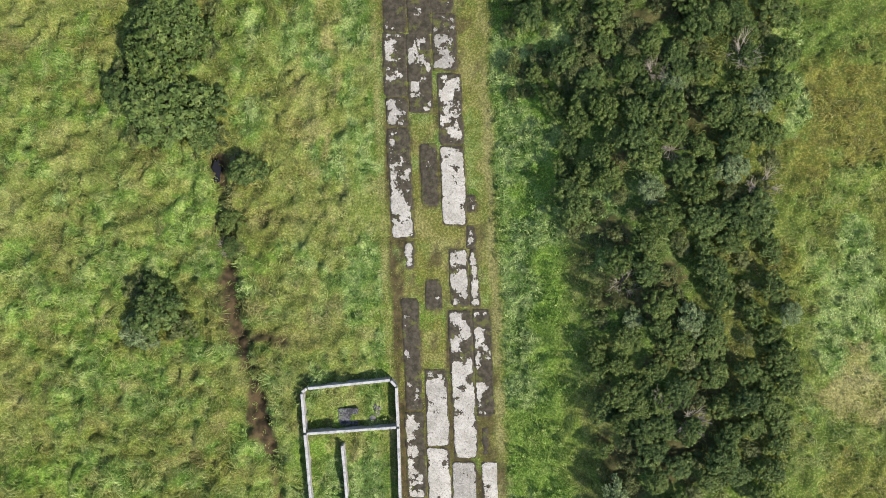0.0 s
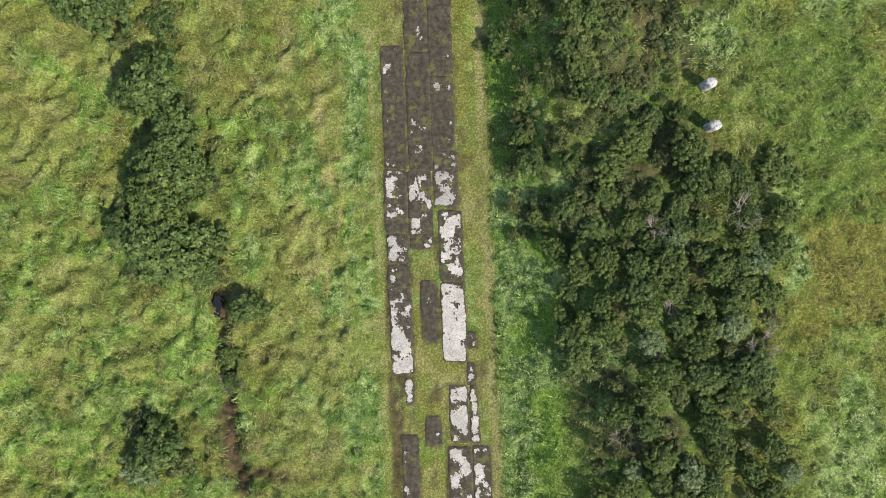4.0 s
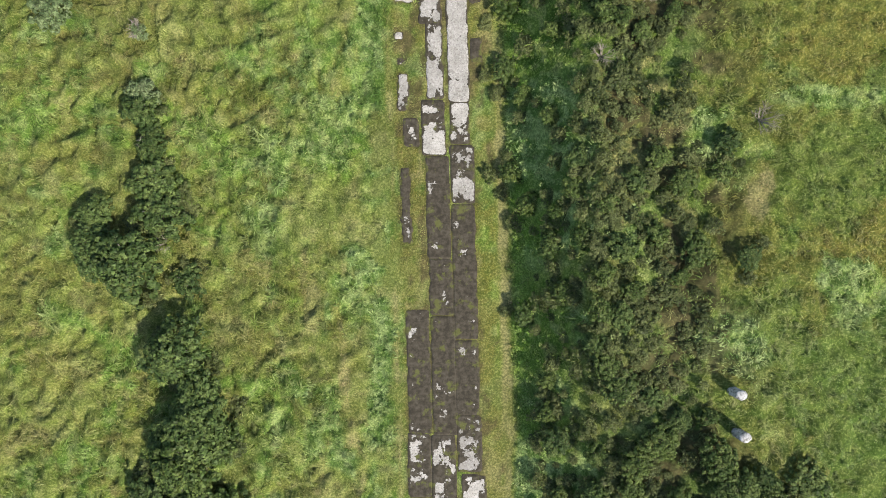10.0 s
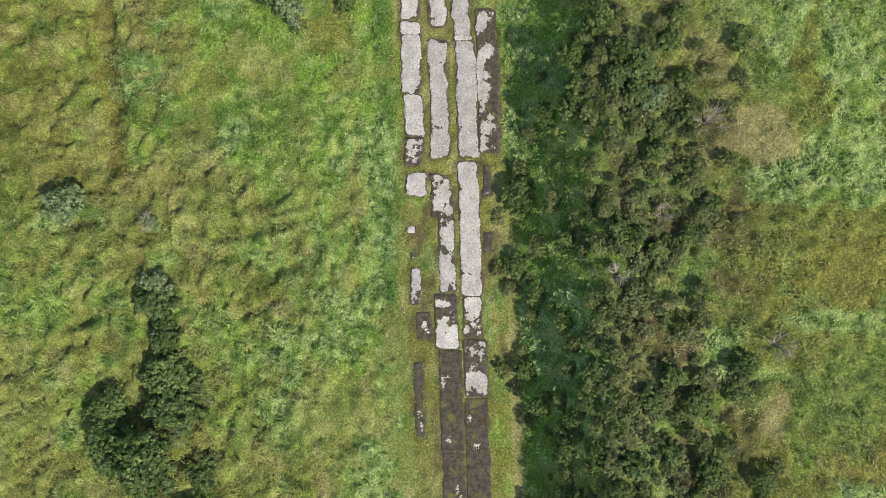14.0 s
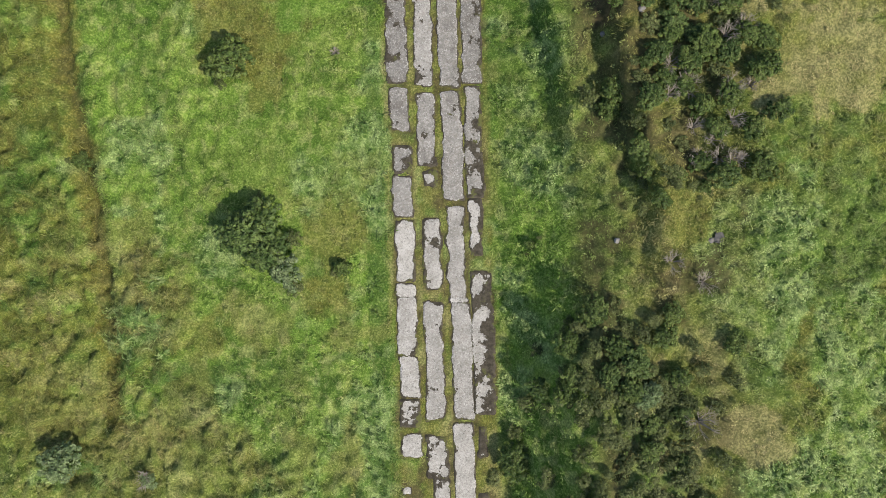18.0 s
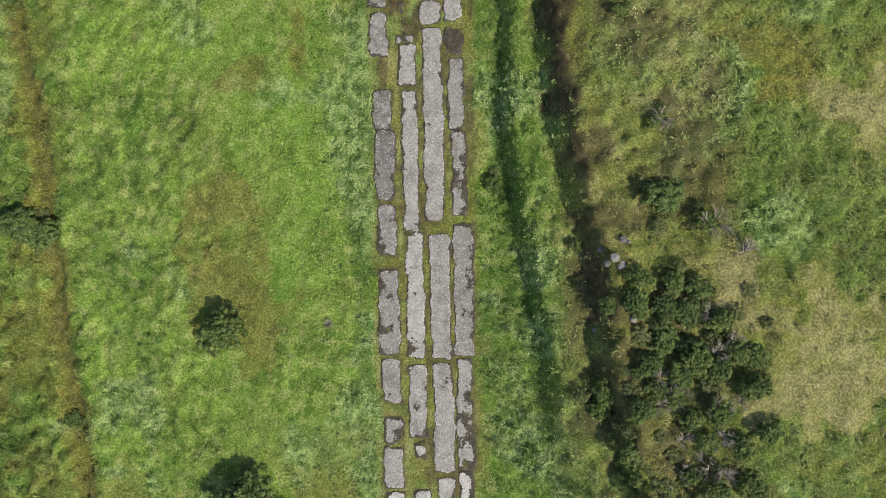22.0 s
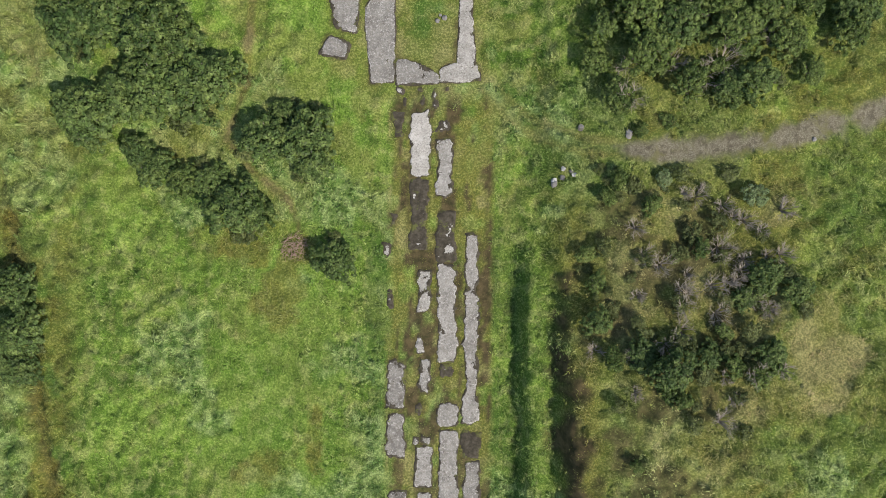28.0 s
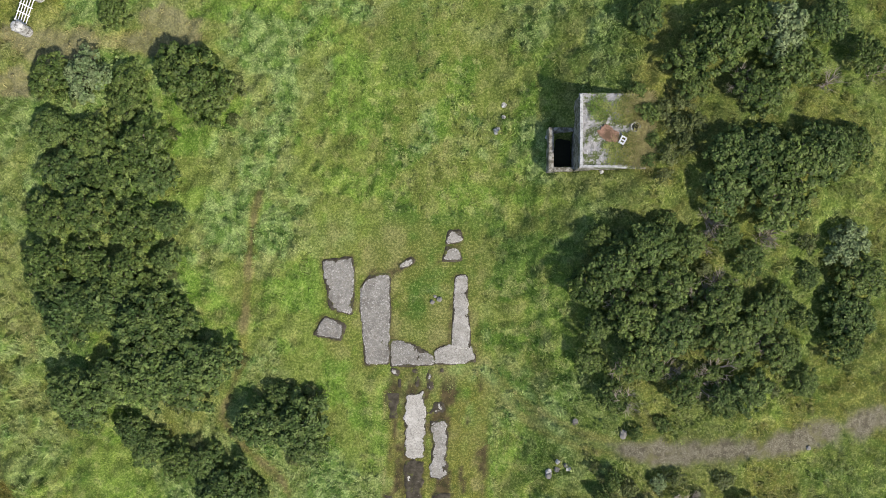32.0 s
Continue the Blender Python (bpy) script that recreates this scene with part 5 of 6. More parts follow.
SLOPE_SCRUB_NORTH = [(6.7, 117.3, 0.8), (9.6, 117.4, 0.8), (5.5, 110, 0.9), (5.5, 107.4, 1.3), (4.7, 111.9, 0.9), (8.8, 115.5, 0.9), (12.1, 112.7, 0.9), (16.1, 111.1, 1.6), (14.9, 109.6, 1.3), (18.1, 110.3, 1.3), (8.6, 105.3, 1.5), (10.1, 104.6, 1.8), (12.5, 105.6, 1.4), (16.4, 105.9, 1.5), (13.5, 107.3, 0.7), (10.9, 102.7, 0.9), (6, 115.9, 0.7), (8.3, 98.1, 0.6)]
SLOPE_SCRUB_MIDDLE = [(11.3, 85.9, 1.6), (14, 84.4, 1), (8.2, 78.7, 1), (6.5, 82.6, 0.6), (10.8, 90.9, 0.8), (12.1, 80.5, 1), (13, 78.5, 1.3), (11.5, 76.2, 1.1), (15, 78, 1.1), (13.6, 75.5, 1.5), (16, 76, 1.2), (16.8, 73.7, 1), (8.3, 72.9, 1.1), (10, 74.5, 0.8), (11.2, 73.4, 1.1), (0.7, 86.9, 1)]
SLOPE_SCRUB_SOUTH = [(8, 71.6, 1.2), (10.9, 65.6, 1.1), (10.3, 67.4, 0.9), (12.4, 74.6, 1.1), (7, 58.2, 1.7), (5.4, 55.9, 1.5), (9.6, 54.9, 1.7), (8.4, 55.9, 1.3), (12, 58.2, 1.1), (5.5, 52.7, 1.5), (10.3, 52.8, 1.4), (3.8, 52.4, 1.3), (3.3, 62.5, 0.6), (12.2, 67.1, 0.7), (13.7, 66.4, 0.7)]
BANK_WOOD = [(2.4, 46.8, 2), (8, 54.1, 1.5), (9.4, 53.1, 1.4), (5.3, 43.7, 1.2), (2.3, 41.8, 1.6), (3.6, 39.6, 1.2), (10.9, 50.8, 1.4), (10.7, 49.2, 1.1), (12.7, 51.6, 1), (12.9, 48.5, 0.7), (14.2, 45.9, 0.9), (9.5, 43.8, 1.3), (10.8, 42.9, 1.2), (7.4, 45.5, 0.8), (7.1, 42.9, 0.9), (12.8, 44.1, 1.1), (5.4, 37.9, 1.3), (2.9, 34.2, 1.3), (4, 31.9, 1.4), (7.1, 34.9, 1.4), (6.8, 32.8, 1.2), (8.8, 31.7, 1.2)]
BANK_WOOD_EDGE = [(10.7, 33.3, 1.2), (11.9, 34.8, 1.1), (13.5, 33.2, 1.4), (16.1, 35.7, 1.3), (15.9, 33.9, 1.1), (14.4, 28.8, 1.7), (17.5, 28.4, 1.2), (13.5, 27, 0.9), (9.7, 28.9, 1.5), (10.5, 26, 1.2), (8.6, 27.1, 1), (5.5, 29, 1.3), (4.1, 24, 1.3), (9.7, 24.4, 1.6), (7.3, 29.6, 1.1), (12, 29.8, 1.1), (5.9, 31.3, 1), (8.3, 24.8, 1.1), (6.3, 25.9, 1.2)]
UPPER_WOOD = [(8.9, 21.1, 1.3), (8.2, 22.5, 1.2), (9.8, 19.7, 1.5), (5.6, 17.2, 1.1), (6.3, 15.4, 1.4), (8.7, 15, 1.3), (12.4, 16.4, 1.6), (11.1, 14.8, 1.6), (13.5, 17.7, 1.1), (15.3, 18.1, 0.9), (10.9, 12.9, 1.4), (17.3, 13.8, 1.4), (19, 13.2, 1.2), (8.7, 12.1, 1.5), (10.3, 10.6, 1.5), (6.7, 11.5, 1.2), (13.6, 12.7, 1.1), (15.2, 11.8, 1.2), (12.6, 10.9, 1.3), (16.9, 10.8, 1.1), (5.6, 19.5, 0.9), (11.9, 19.1, 1.1)]
BARE_SHRUBS = [(19, 11.7, 1.3), (20.3, 3.2, 1.2), (13.9, 10.7, 0.9), (15.1, 5.7, 0.8), (12.1, -3, 1.1), (14.9, -10.5, 1), (-15.9, -0.8, 0.9), (-14.8, 5.4, 0.8), (16.2, -11.9, 1.1), (-25.2, 44.6, 0.8), (13.7, 51.2, 1.1), (-22.6, 28.7, 0.7), (-24, 36.1, 0.6), (8.3, 41.4, 0.8), (18.1, 37.1, 1), (11.2, 45.4, 0.7), (12.6, 73, 0.9), (-11.1, 76.5, 0.4), (11.8, 61.5, 0.8), (13.9, 60.2, 0.9), (15, 72.6, 0.9), (14.5, 84.3, 1.2), (11.2, 91.1, 0.9), (13.2, 101.6, 1), (14.6, 78.6, 0.9), (13.3, 112.8, 1.2), (8.5, 112.1, 0.9), (11.8, 116.2, 0.9), (14.7, 111.3, 0.8), (5.5, 105.3, 0.7), (10.1, 128, 0.8), (12.7, 144.4, 1.1), (18.5, 144.6, 0.9), (21.6, 145.5, 0.9), (-33.7, 135.2, 0.6), (15.2, 134.4, 0.8)]


UNDERGROWTH = []


def grove(points, group, dark, grey=0.0, satellites=0, open_crown=1.0):
    """Sets the plants of a group; open_crown below 1 breaks each into a smaller tree with low bushes about it."""
    for x, y, r in points:
        q = PLANT_RND.random()
        kind = "willow_bush" if q < grey else "scrub_bush" if r * open_crown < 0.85 else "hawthorn_tree" if PLANT_RND.random() < dark else "goat_willow"
        plant(kind, x, y, r * open_crown, group)
        for _ in range(satellites):
            a = PLANT_RND.uniform(0, 6.283)
            d = r * PLANT_RND.uniform(0.8, 1.25)
            UNDERGROWTH.append((x + d * math.cos(a), y + d * math.sin(a), r * PLANT_RND.uniform(0.28, 0.5)))


grove(WEST_SCRUB, "west scrub", 0.8, 0.12, 2)
grove(WEST_HAWTHORNS, "west hawthorns", 0.95, 0.03, 3)
grove(WEST_FIELD_BUSHES, "west field bushes", 0.6, 0.5)
grove(MIDFIELD_BUSHES, "midfield bushes", 0.9, 0.1, 1)
grove(THICKET_NORTH_WEST, "thicket north west", 0.9, 0.03, 1, 1.06)
grove(WOOD_NORTH_WEST, "wood north west", 0.35, 0.03, 1, 1.08)
grove(WOOD_NORTH_EAST, "wood north east", 0.35, 0.03)
grove(GROVE_BY_TRACK, "grove by track", 0.5, 0.03)
grove(SLOPE_SCRUB_NORTH, "slope scrub north", 0.6, 0.03, 2, 0.8)
grove(SLOPE_SCRUB_MIDDLE, "slope scrub middle", 0.55, 0.03, 2, 0.72)
grove(SLOPE_SCRUB_SOUTH, "slope scrub south", 0.5, 0.03, 3, 0.68)
grove(BANK_WOOD, "bank wood", 0.5, 0.03, 3, 0.64)
grove(BANK_WOOD_EDGE, "bank wood edge", 0.45, 0.03, 2, 0.72)
grove(UPPER_WOOD, "upper wood", 0.4, 0.03, 2, 0.78)


def thicket(x_low, x_high, y_low, y_high, gap, r_low, r_high, group, dark, count):
    """Fills a stretch of wood where no other crown stands too near."""
    taken = []
    for _ in range(count * 14):
        y = PLANT_RND.uniform(y_low, y_high)
        x = PLANT_RND.uniform(x_low(y), x_high(y))
        if all((x - a) ** 2 + (y - b) ** 2 > gap * gap for a, b in taken) and len(taken) < count:
            taken.append((x, y))
            r = PLANT_RND.uniform(r_low, r_high)
            if r < 0.75:
                UNDERGROWTH.append((x, y, r))
            else:
                grove([(x, y, r)], group, dark, 0.06)


thicket(lambda y: float(np.interp(y, (-20, -3, 3, 10), (11.3, 10.2, 8.8, 7.6))), lambda y: 21.0 + 1.6 * math.exp(-((y + 8) / 5) ** 2), -24, 10, 1.3, 0.5, 1.2, "wood on the bank", 0.4, 190)
thicket(lambda y: 5.4 - 0.03 * y + 2.6 * float(smooth(y, 26, 34)), lambda y: 16.5 - 0.06 * y, 10, 54, 0.95, 0.3, 0.74, "undergrowth on the bank", 0.4, 260)
thicket(lambda y: 14.5, lambda y: 21.5, 8, 16, 1.9, 0.8, 1.4, "wood on the bank", 0.4, 14)
thicket(lambda y: 6.0, lambda y: 19.5, 123, 135, 2.0, 0.5, 1.2, "grove by track", 0.45, 26)
thicket(lambda y: 5.0 + 0.1 * (119 - y), lambda y: 16.0, 101, 118, 1.6, 0.4, 0.85, "slope scrub north", 0.5, 34)
thicket(lambda y: 9.5, lambda y: 18.5, 67, 81, 1.5, 0.5, 1.0, "slope scrub middle", 0.5, 34)
thicket(lambda y: 5.0, lambda y: 16.0, 44, 57, 1.5, 0.4, 0.85, "slope scrub south", 0.5, 34)

def make_undergrowth():
    """All the low brambles and saplings between the trees, in one mesh."""
    r = np.random.RandomState(55)
    models = []
    for k in range(5):
        me = crown_mesh("undergrowth", 61 + k, 20, 46, MAT_UNDERGROWTH, 0.15, 0.6)
        co = np.empty(len(me.vertices) * 3, np.float32)
        me.vertices.foreach_get("co", co)
        models.append(co.reshape(-1, 3))
        bpy.data.meshes.remove(me)
    V = []
    for x, y, size in UNDERGROWTH:
        a, k = r.uniform(0, 6.283), size * r.uniform(0.95, 1.2)
        m = models[r.randint(5)] * (k, k * r.uniform(0.75, 1.15), k * r.uniform(0.6, 0.95))
        turned = np.stack([m[:, 0] * math.cos(a) - m[:, 1] * math.sin(a), m[:, 0] * math.sin(a) + m[:, 1] * math.cos(a), m[:, 2]], -1)
        V.append(turned + np.array([x, y, float(surface(x, y)) - 0.12 * k]))
    V = np.concatenate(V)
    n = len(V) // 3
    me = array_mesh("undergrowth", V, np.arange(3 * n), np.arange(n) * 3, np.full(n, 3), MAT_UNDERGROWTH)
    return tagged(new("undergrowth", me), "low green brambles and saplings between the trees", "undergrowth", kind="stuff")


UNDERGROWTH += [(8.3, 142.6, 0.7), (9.2, 141.6, 0.8), (8.8, 139.6, 0.7), (9.8, 140.4, 0.8), (10.4, 141.8, 0.7), (8.6, 138.2, 0.6), (9.6, 143.2, 0.7)]
make_undergrowth()


def bare_shrub(x, y, radius, seed):
    """A leafless grey shrub: stems that fork into fine twigs."""
    rnd = random.Random(seed)
    bm = bmesh.new()
    foot = bm.verts.new((0, 0, -0.1))
    for k in range(16):
        a, q = rnd.uniform(0, 6.283), rnd.uniform(0.3, 0.75) * radius
        knee = Vector((q * math.cos(a), q * math.sin(a), radius * rnd.uniform(0.35, 0.8)))
        tip = tube(bm, (rnd.uniform(-.1, .1), rnd.uniform(-.1, .1), -0.1), knee, 0.03, 0.018, 4, foot)
        for _ in range(6):
            b, d = a + rnd.uniform(-1.3, 1.3), radius * rnd.uniform(0.25, 0.55)
            tube(bm, knee, knee + Vector((d * math.cos(b), d * math.sin(b), rnd.uniform(0.0, 0.4) * radius)), 0.016, 0.006, 3, tip)
    ob = part("bare_shrub", bm, MAT_TWIG)
    ob.location = (x, y, float(surface(x, y)))
    return tagged(ob, "leafless grey shrub with a tangle of fine twigs", "shrub", "bare shrubs")


for k, (x, y, r) in enumerate(BARE_SHRUBS):
    bare_shrub(x, y, r, 400 + k)

for k in range(34):
    bare_shrub(PLANT_RND.uniform(7.5, 18), PLANT_RND.uniform(102.5, 117), PLANT_RND.uniform(0.5, 0.95), 900 + k)
for k in range(14):
    bare_shrub(PLANT_RND.uniform(10, 17), PLANT_RND.uniform(68, 84), PLANT_RND.uniform(0.5, 0.85), 950 + k)


for k in range(16):
    bare_shrub(PLANT_RND.uniform(5.5, 19), PLANT_RND.uniform(122.5, 137), PLANT_RND.uniform(0.8, 1.3), 980 + k)


def brush_pile(x, y, radius):
    """Cut branches thrown together."""
    rnd = random.Random(77)
    bm = bmesh.new()
    for k in range(150):
        a, q = rnd.uniform(0, 6.283), radius * rnd.random() ** 0.6
        z = 0.15 + 0.5 * (1 - q / radius) * rnd.random()
        p = Vector((q * math.cos(a), q * math.sin(a), z))
        b, d = rnd.uniform(0, 6.283), rnd.uniform(0.25, 0.6)
        tube(bm, p, p + Vector((d * math.cos(b), d * math.sin(b), rnd.uniform(-0.15, 0.25))), 0.022, 0.008, 4)
    ob = part("brush_pile", bm, MAT_BRUSH)
    ob.location = (x, y, float(surface(x, y)) - 0.03)
    return tagged(ob, "heap of dry reddish-brown cut branches in the meadow", "brush pile")


brush_pile(-16.2, 111.3, 1.0)


def puddle(x, y, rx, ry):
    """Dark standing water in the ditch."""
    bm = bmesh.new()
    z = float(surface(x, y)) + 0.12
    rim = [bm.verts.new((x + rx * math.cos(k * 0.3142) * (1 + 0.25 * math.sin(2.3 * k)), y + ry * math.sin(k * 0.3142) * (1 + 0.2 * math.cos(1.9 * k)), z)) for k in range(20)]
    bm.faces.new(rim)
    return tagged(part("water", bm, MAT_WATER), "black peaty water standing in the ditch", "water", kind="structure")


puddle(-16.7, 4.9, 0.34, 0.85)

# ---------------------------------------------------------------- ruined walls beside the road
def wall_run(parent, a, b, height_m, thick, seed, cap=True):
    """A low wall from a to b, with a pale coping on top."""
    rnd = random.Random(seed)
    a, b = Vector(a), Vector(b)
    L = (b - a).length
    bm = bmesh.new()
    block(bm, (0, -thick / 2, -0.3), (L, thick / 2, height_m - 0.06), 0.015, 0.01, rnd)
    w = part("wall", bm, MAT_WALL, parent)
    w.location, w.rotation_euler = (a.x, a.y, 0), (0, 0, math.atan2(b.y - a.y, b.x - a.x))
    x = 0.0
    while cap and x < L - 0.02:
        step = min(L - x, rnd.uniform(0.8, 1.5))
        bm = bmesh.new()
        block(bm, (x + 0.004, -thick / 2 - 0.02, height_m - 0.058), (x + step - 0.004, thick / 2 + 0.02, height_m + rnd.uniform(-0.01, 0.02)), 0.012, 0.012, rnd)
        part("coping", bm, MAT_COPING, w)
        x += step
    return w


ruin = tagged(new("ruined_building"), "roofless ruin with low pale concrete walls, grass inside", "ruin")
RUIN_RUNS = (((-10.16, -11.32), (-9.8, -11.08)), ((-9.68, -11.05), (-3.74, -10.45)), ((-3.66, -10.5), (-3.3, -10.9)),
             ((-3.27, -11.0), (-3.14, -13.85)), ((-3.13, -14.0), (-2.95, -21.0)), ((-10.17, -11.45), (-9.95, -14.3)),
             ((-9.94, -14.45), (-9.4, -21.0)), ((-9.8, -14.38), (-3.28, -13.92)), ((-7.23, -15.27), (-6.89, -19.1)),
             ((-6.9, -19.2), (-7.3, -19.55)), ((-9.25, -21.05), (-3.1, -21.05)))
for k, (a, b) in enumerate(RUIN_RUNS):
    wall_run(ruin, a, b, 0.85, 0.15, 300 + k)
bm = bmesh.new()
block(bm, (-7.6, -13.95, -0.1), (-6.15, -12.7, 0.14), 0.03, 0.03, random.Random(4))
hearth = part("floor_slab", bm, MAT_HEARTH)
tagged(hearth, "dark grey square slab inside the ruin", "slab")

# ---------------------------------------------------------------- whitewashed gate pillars, gate
def pillar(x, y, radius, tall, seed, label):
    root = tagged(new("gate_pillar"), label, "pillar", "gate pillars")
    z = float(surface(x, y))
    root.location = (x, y, z)
    bm = bmesh.new()
    sides, rings = 18, 6
    rnd = random.Random(seed)
    loops = []
    for k in range(rings):
        h = -0.3 + (tall + 0.3) * k / (rings - 1)
        loops.append([bm.verts.new((math.cos(j * 6.2832 / sides) * radius * rnd.uniform(0.95, 1.04), math.sin(j * 6.2832 / sides) * radius * rnd.uniform(0.95, 1.04) * 0.85, h)) for j in range(sides)])
    for a, b in zip(loops, loops[1:]):
        for j in range(sides):
            bm.faces.new((a[j], a[(j + 1) % sides], b[(j + 1) % sides], b[j]))
    bm.faces.new(loops[-1])
    part("shaft", bm, MAT_WHITE, root)
    bm = boulder(radius * 1.02, 0.35, seed, 0.18, 3)
    cap = part("cap", bm, MAT_WHITE, root, "domed stone cap", True)
    cap.location, cap.scale = (0, 0, tall), (1, 0.86, 1)
    return root


pillar(16.87, 19.75, 0.37, 1.1, 3, "round whitewashed stone gate pillar on the plateau")
pillar(17.16, 17.1, 0.37, 1.1, 8, "round whitewashed stone gate pillar on the plateau")
pillar(-37.9, 147.0, 0.47, 1.2, 12, "whitewashed stone gate pillar beside the track")
pillar(-37.2, 149.7, 0.47, 1.2, 15, "whitewashed stone gate pillar beside the track")

gate = tagged(new("field_gate"), "white painted metal field gate standing closed", "gate")
gate.location = (-37.75, 147.45, float(surface(-37.7, 148)))
gate.rotation_euler = (radians(-28), 0, radians(76))
for k in range(5):
    bm = bmesh.new()
    tube(bm, (0, 0, 0.2 + 0.19 * k), (1.9, 0, 0.2 + 0.19 * k), 0.035, 0.035, 8)
    part("rail", bm, MAT_GATE, gate)
for x in (0.0, 0.65, 1.25, 1.9):
    bm = bmesh.new()
    block(bm, (x - 0.04, -0.03, 0.1), (x + 0.04, 0.03, 1.04), 0.008)
    part("upright", bm, MAT_GATE, gate)

# ---------------------------------------------------------------- bunker-like hut dug into the slope
hut = tagged(new("stone_hut"), "flat-roofed old concrete hut dug into the bank, roof overgrown", "hut")
hut.location, hut.rotation_euler = (2.95, 138.5, 0), (0, 0, radians(2.5))
rnd = random.Random(21)
for lo, hi in (((0.0, 0.0, 1.6), (0.3, 4.95, 4.22)), ((0.3, 0.0, 1.8), (4.4, 0.3, 4.22)), ((0.3, 4.65, 1.8), (4.4, 4.95, 4.22)), ((4.1, 0.3, 2.2), (4.4, 4.65, 4.22))):
    bm = bmesh.new()
    block(bm, lo, hi, 0.03, 0.015, rnd)
    part("wall", bm, MAT_MOSSY, hut)
bm = bmesh.new()
bmesh.ops.create_grid(bm, x_segments=36, y_segments=40, size=0.5)
for v in bm.verts:
    x, y = (v.co.x + 0.5) * 4.5 - 0.06, (v.co.y + 0.5) * 5.07 - 0.06
    v.co = Vector((x, y, 4.42 + 0.09 * (noise.noise(Vector((x * 1.3, y * 1.3, 3))) + 0.6 * noise.noise(Vector((x * 4, y * 4, 7))))))
top = list(bm.faces)
ex = bmesh.ops.extrude_face_region(bm, geom=top)
for v in [e for e in ex["geom"] if isinstance(e, bmesh.types.BMVert)]:
    v.co.z = 4.225
bmesh.ops.recalc_face_normals(bm, faces=bm.faces)
part("roof", bm, MAT_ROOF, hut, "grey screed roof patched with moss")
for k, (lo, hi) in enumerate((((-0.04, 0.0, 4.43), (0.16, 4.95, 4.53)), ((0.17, -0.03, 4.43), (3.2, 0.14, 4.5)))):
    bm = bmesh.new()
    block(bm, lo, hi, 0.02, 0.02, rnd)
    part("roof_edge", bm, MAT_COPING, hut)
bm = bmesh.new()
pts = []
for k in range(48):
    q = Vector((math.cos(k * 0.1309), math.sin(k * 0.1309), 0))
    grow = 1 + 0.5 * noise.noise(q * 1.3 + Vector((4, 2, 1))) + 0.25 * noise.noise(q * 4.0)
    pts.append(bm.verts.new((2.0 + 0.78 * grow * q.x, 2.25 + 0.5 * grow * q.y - 0.25 * grow * q.x, 4.46)))
f = bm.faces.new(pts)
ex = bmesh.ops.extrude_face_region(bm, geom=[f])
for v in [e for e in ex["geom"] if isinstance(e, bmesh.types.BMVert)]:
    v.co.z += 0.05
bmesh.ops.recalc_face_normals(bm, faces=bm.faces)
part("clay_patch", bm, MAT_CLAY, hut, "red clay patch on the roof")
bm = bmesh.new()
R1, R2, n = 0.36, 0.27, 20
rings = [[bm.verts.new((3.75 + r * math.cos(k * 6.2832 / n), 2.75 + r * math.sin(k * 6.2832 / n), z)) for k in range(n)] for r, z in ((R1, 4.3), (R1, 4.54), (R2, 4.54), (R2, 4.3))]
for a, b in zip(rings, rings[1:]):
    for k in range(n):
        bm.faces.new((a[k], a[(k + 1) % n], b[(k + 1) % n], b[k]))
bmesh.ops.recalc_face_normals(bm, faces=bm.faces)
pipe = part("chimney_pipe", bm, MAT_COPING, hut, "short round concrete flue, its mouth's shade painted on a disc")
# Added disc, painted near-black for the shade down the flue.
bm = bmesh.new()
bmesh.ops.create_circle(bm, cap_ends=True, radius=0.275, segments=20, matrix=Matrix.Translation((3.75, 2.75, 4.46)))
part("flue_mouth", bm, MAT_DEEP_SHADE, pipe)
# dry turf has crept over the buried half of the roof
r = np.random.RandomState(8)
n = 17000
tx, ty = 4.62 - 4.0 * r.rand(n) ** 2.2, r.uniform(0.2, 4.9, n)
free = (np.hypot(tx - 3.75, ty - 2.75) > 0.5) & (np.hypot(tx - 2.9, ty - 1.5) > 0.3) & (np.hypot((tx - 1.75) / 0.8, (ty - 2.35) / 0.6) > 1)
free &= fbm(tx, ty, 1.2, 81) + 0.22 * (tx - 2.5) + 0.34 * smooth(ty, 2.6, 3.4) * (1 - smooth(np.abs(tx - 1.0), 0.6, 1.0)) > 0.45
tx, ty = tx[free], ty[free]
n = len(tx)
th, L = r.uniform(0, 6.28, n), r.uniform(0.1, 0.34, n) * (1 + 0.9 * smooth(tx, 2.6, 3.8))
base = np.stack([tx, ty, np.full(n, 4.40)], -1)
side = np.stack([-np.sin(th), np.cos(th), np.zeros(n)], -1) * 0.014
ahead = np.stack([np.cos(th), np.sin(th), np.full(n, 0.6)], -1) * L[:, None]
V = np.stack([base, base + ahead * 0.5 + side, base + ahead, base + ahead * 0.5 - side], 1).reshape(-1, 3)
turf_zone = np.repeat(np.stack([np.clip(0.1 + 0.32 * (tx - 1.2) + 0.4 * (r.rand(n) - 0.5), 0, 1), np.zeros(n), np.zeros(n), np.zeros(n)], -1), 4, 0)
turf = new("turf", quad_mesh("turf", V, MAT_GRASS, turf_zone))
turf.parent = hut
tagged(turf, "dry straw-coloured turf over the roof")
for x, y, r in ((7.5, 139.2, 0.6), (7.7, 140.6, 0.5), (7.4, 142.4, 0.75), (6.6, 143.9, 0.55)):
    plant("scrub_bush", x, y, r, "bushes round the hut")
hollow = bmesh.new()
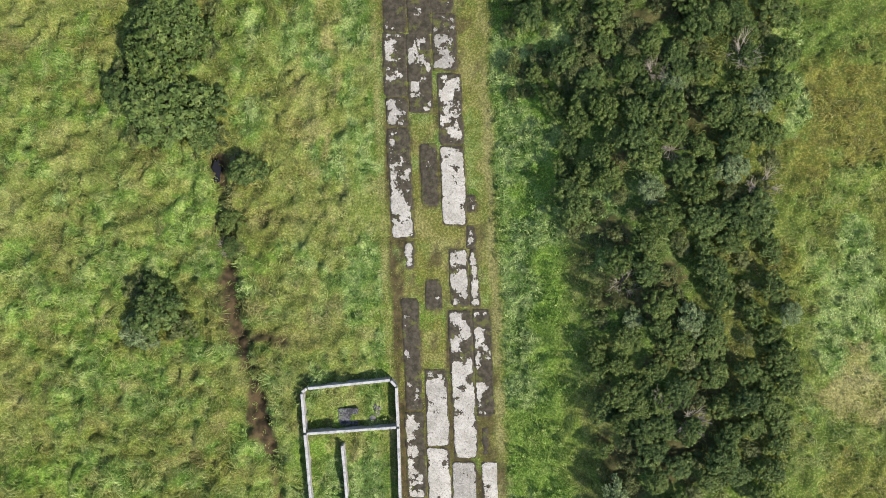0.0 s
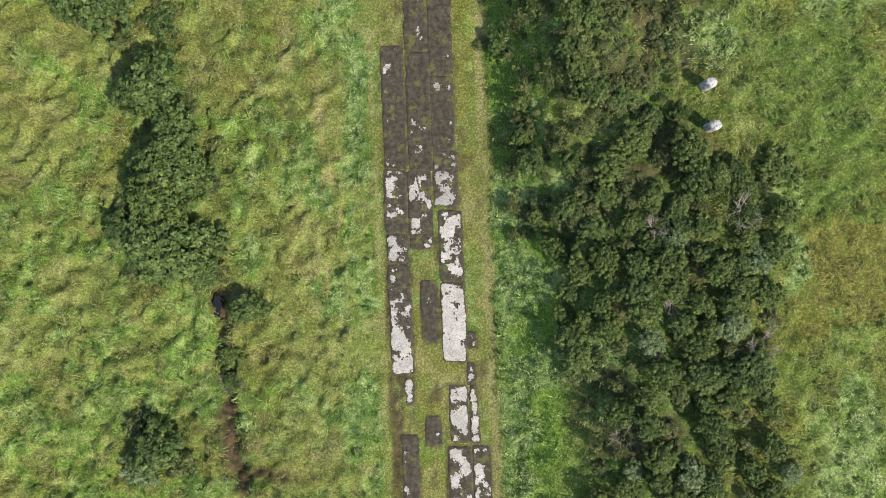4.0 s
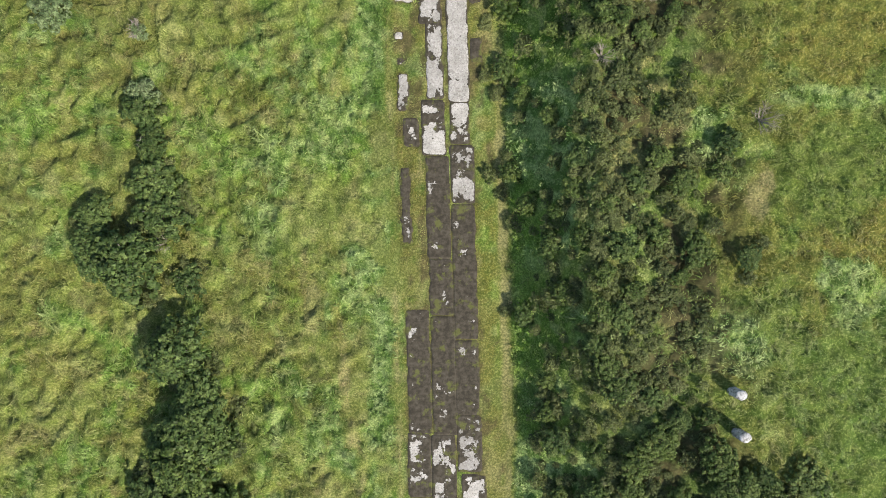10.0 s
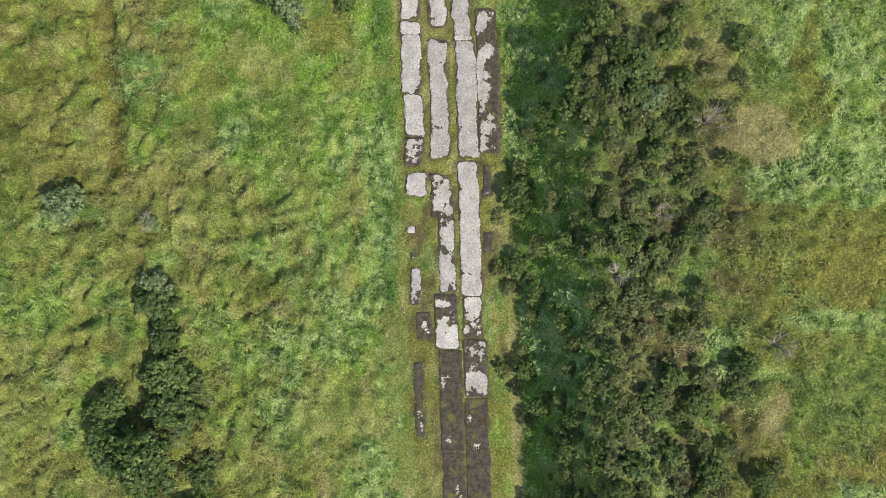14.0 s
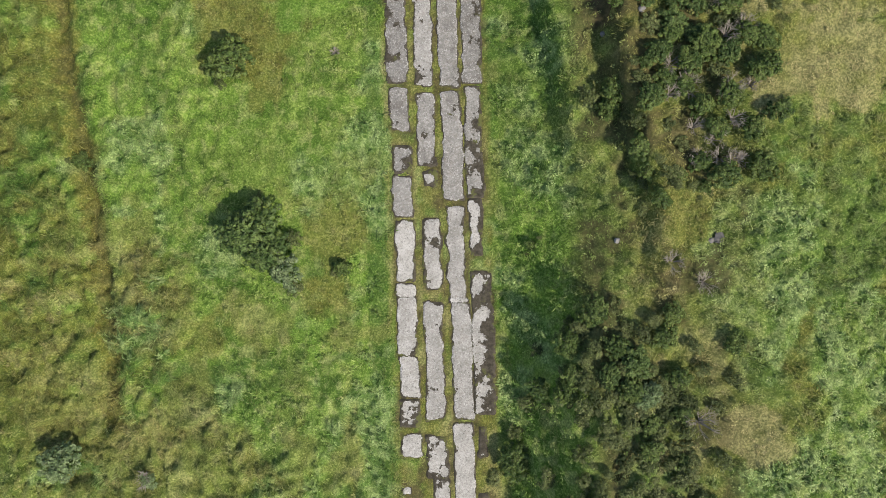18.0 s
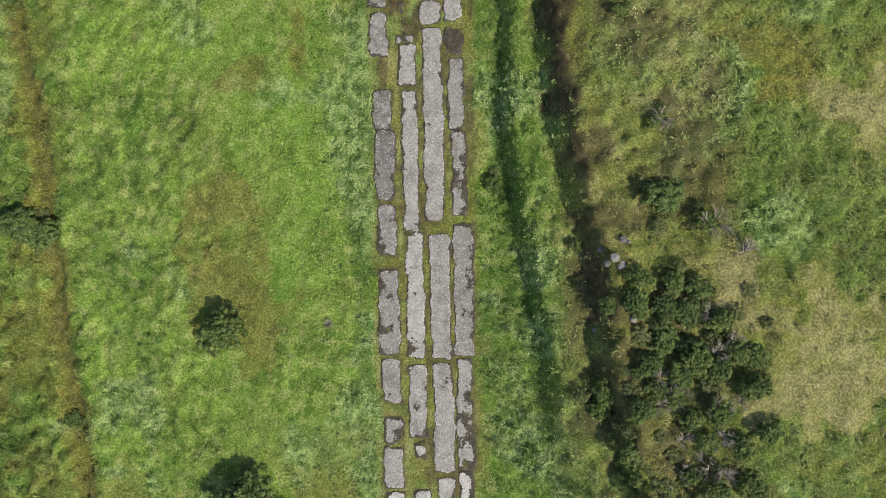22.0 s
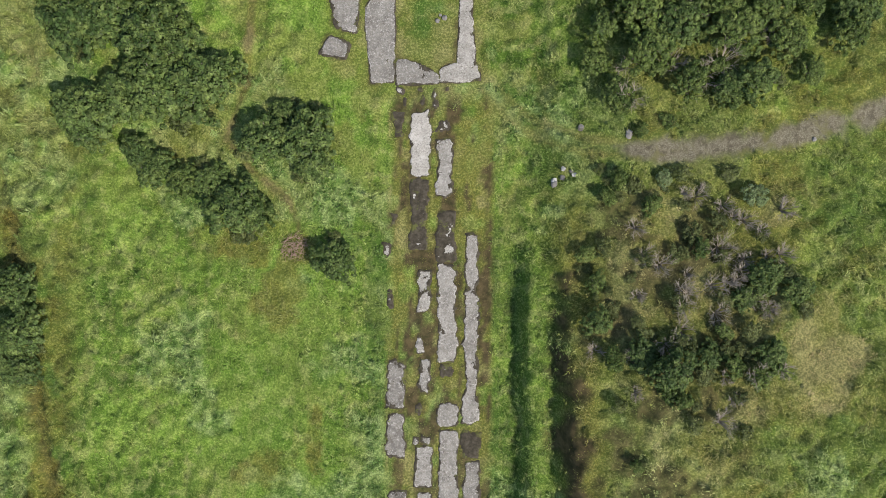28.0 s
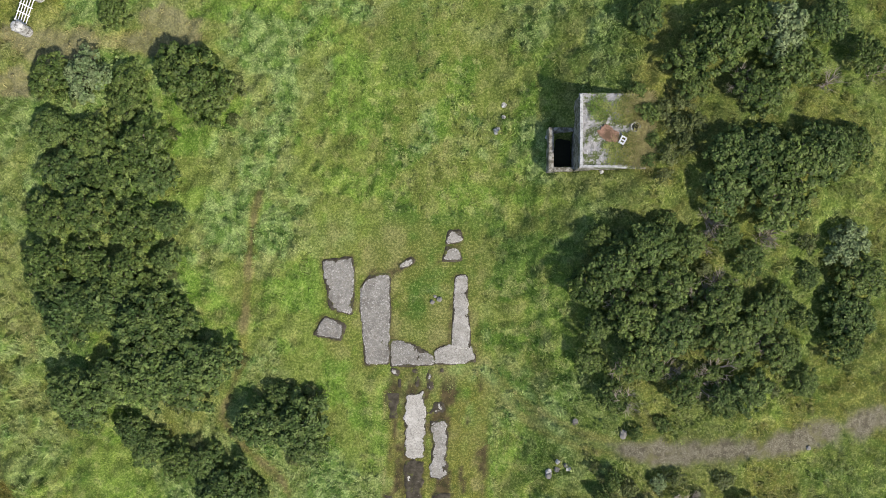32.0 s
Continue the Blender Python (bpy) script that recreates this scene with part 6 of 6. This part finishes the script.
for lo, hi in (((-0.26, -0.2, 0), (0.26, -0.12, 0.2)), ((-0.26, 0.12, 0), (0.26, 0.2, 0.2)), ((-0.26, -0.119, 0), (-0.18, 0.119, 0.2)), ((-0.04, -0.119, 0), (0.04, 0.119, 0.2)), ((0.18, -0.119, 0), (0.26, 0.119, 0.2))):
    block(hollow, lo, hi, 0.012)
hollow_block = tagged(part("hollow_block", hollow, MAT_GATE), "white hollow concrete block lying on the hut's roof", "block")
hollow_block.location, hollow_block.rotation_euler = (5.72, 140.45, 4.44), (0, 0, radians(65))
# open pit with low walls on the hut's west side
for lo, hi in (((-1.78, 0.0, 0.9), (-1.42, 3.1, 2.42)), ((-1.415, 0.0, 0.9), (-0.01, 0.28, 2.45)), ((-1.415, 2.82, 0.9), (-0.01, 3.1, 2.45))):
    bm = bmesh.new()
    block(bm, lo, hi, 0.03, 0.02, rnd)
    part("pit_wall", bm, MAT_MOSSY, hut)
# The pit's shade is put into its floor's near-black colour.
bm = bmesh.new()
block(bm, (-1.41, 0.29, 0.8), (-0.01, 2.81, 1.2), 0.0)
part("pit_floor", bm, MAT_DEEP_SHADE, hut, "floor of the open pit, painted near-black for its shade")

# ---------------------------------------------------------------- loose stones
def stones(points, group, label, material_used=MAT_WHITE):
    for k, (x, y, r) in enumerate(points):
        bm = boulder(r, 0.6, k * 3.1 + r, 0.4)
        ob = part("stone", bm, material_used)
        ob.location = (x, y, float(surface(x, y)) + r * 0.25)
        tagged(ob, label, "stone", group)


stones([(-2.0, 143.51, 0.22), (-2.03, 142.55, 0.16), (-2.43, 141.54, 0.3), (1.07, 140.99, 0.14), (4.73, 138.45, 0.16), (2.48, 116.99, 0.24), (3.01, 117.88, 0.18), (3.78, 117.48, 0.18)], "white stones", "pale stone lying in grass")
stones([(4.08, 120.88, 0.2), (7.23, 120.48, 0.22), (2.49, 116.78, 0.25), (3.03, 117.28, 0.2), (3.57, 117.71, 0.15), (19.38, 120.45, 0.15), (-6.54, 128.56, 0.18), (-6.0, 128.8, 0.2), (-6.35, 128.99, 0.12), (4.05, 120.77, 0.2), (7.23, 120.28, 0.24)], "track stones", "grey stone beside the gravel track", MAT_RUBBLE)
stones([(8.9, 83.06, 0.25), (8.33, 81.88, 0.3), (8.01, 81.47, 0.25), (7.64, 82.39, 0.22), (9.25, 82.9, 0.15), (8.86, 81.37, 0.3), (9.66, 77.88, 0.25), (7.66, 76.86, 0.2), (9.11, 78.95, 0.2), (14.81, 63.13, 0.35), (14.31, 62.93, 0.2), (8.68, 62.87, 0.2)], "bank stones", "dark rubble on the worn bank", MAT_RUBBLE)
stones([(-5.06, -13.45, 0.25), (-4.72, -13.03, 0.2), (-4.55, -12.69, 0.15), (-4.85, -12.61, 0.2)], "ruin rubble", "rubble heap inside the ruin", MAT_RUBBLE)
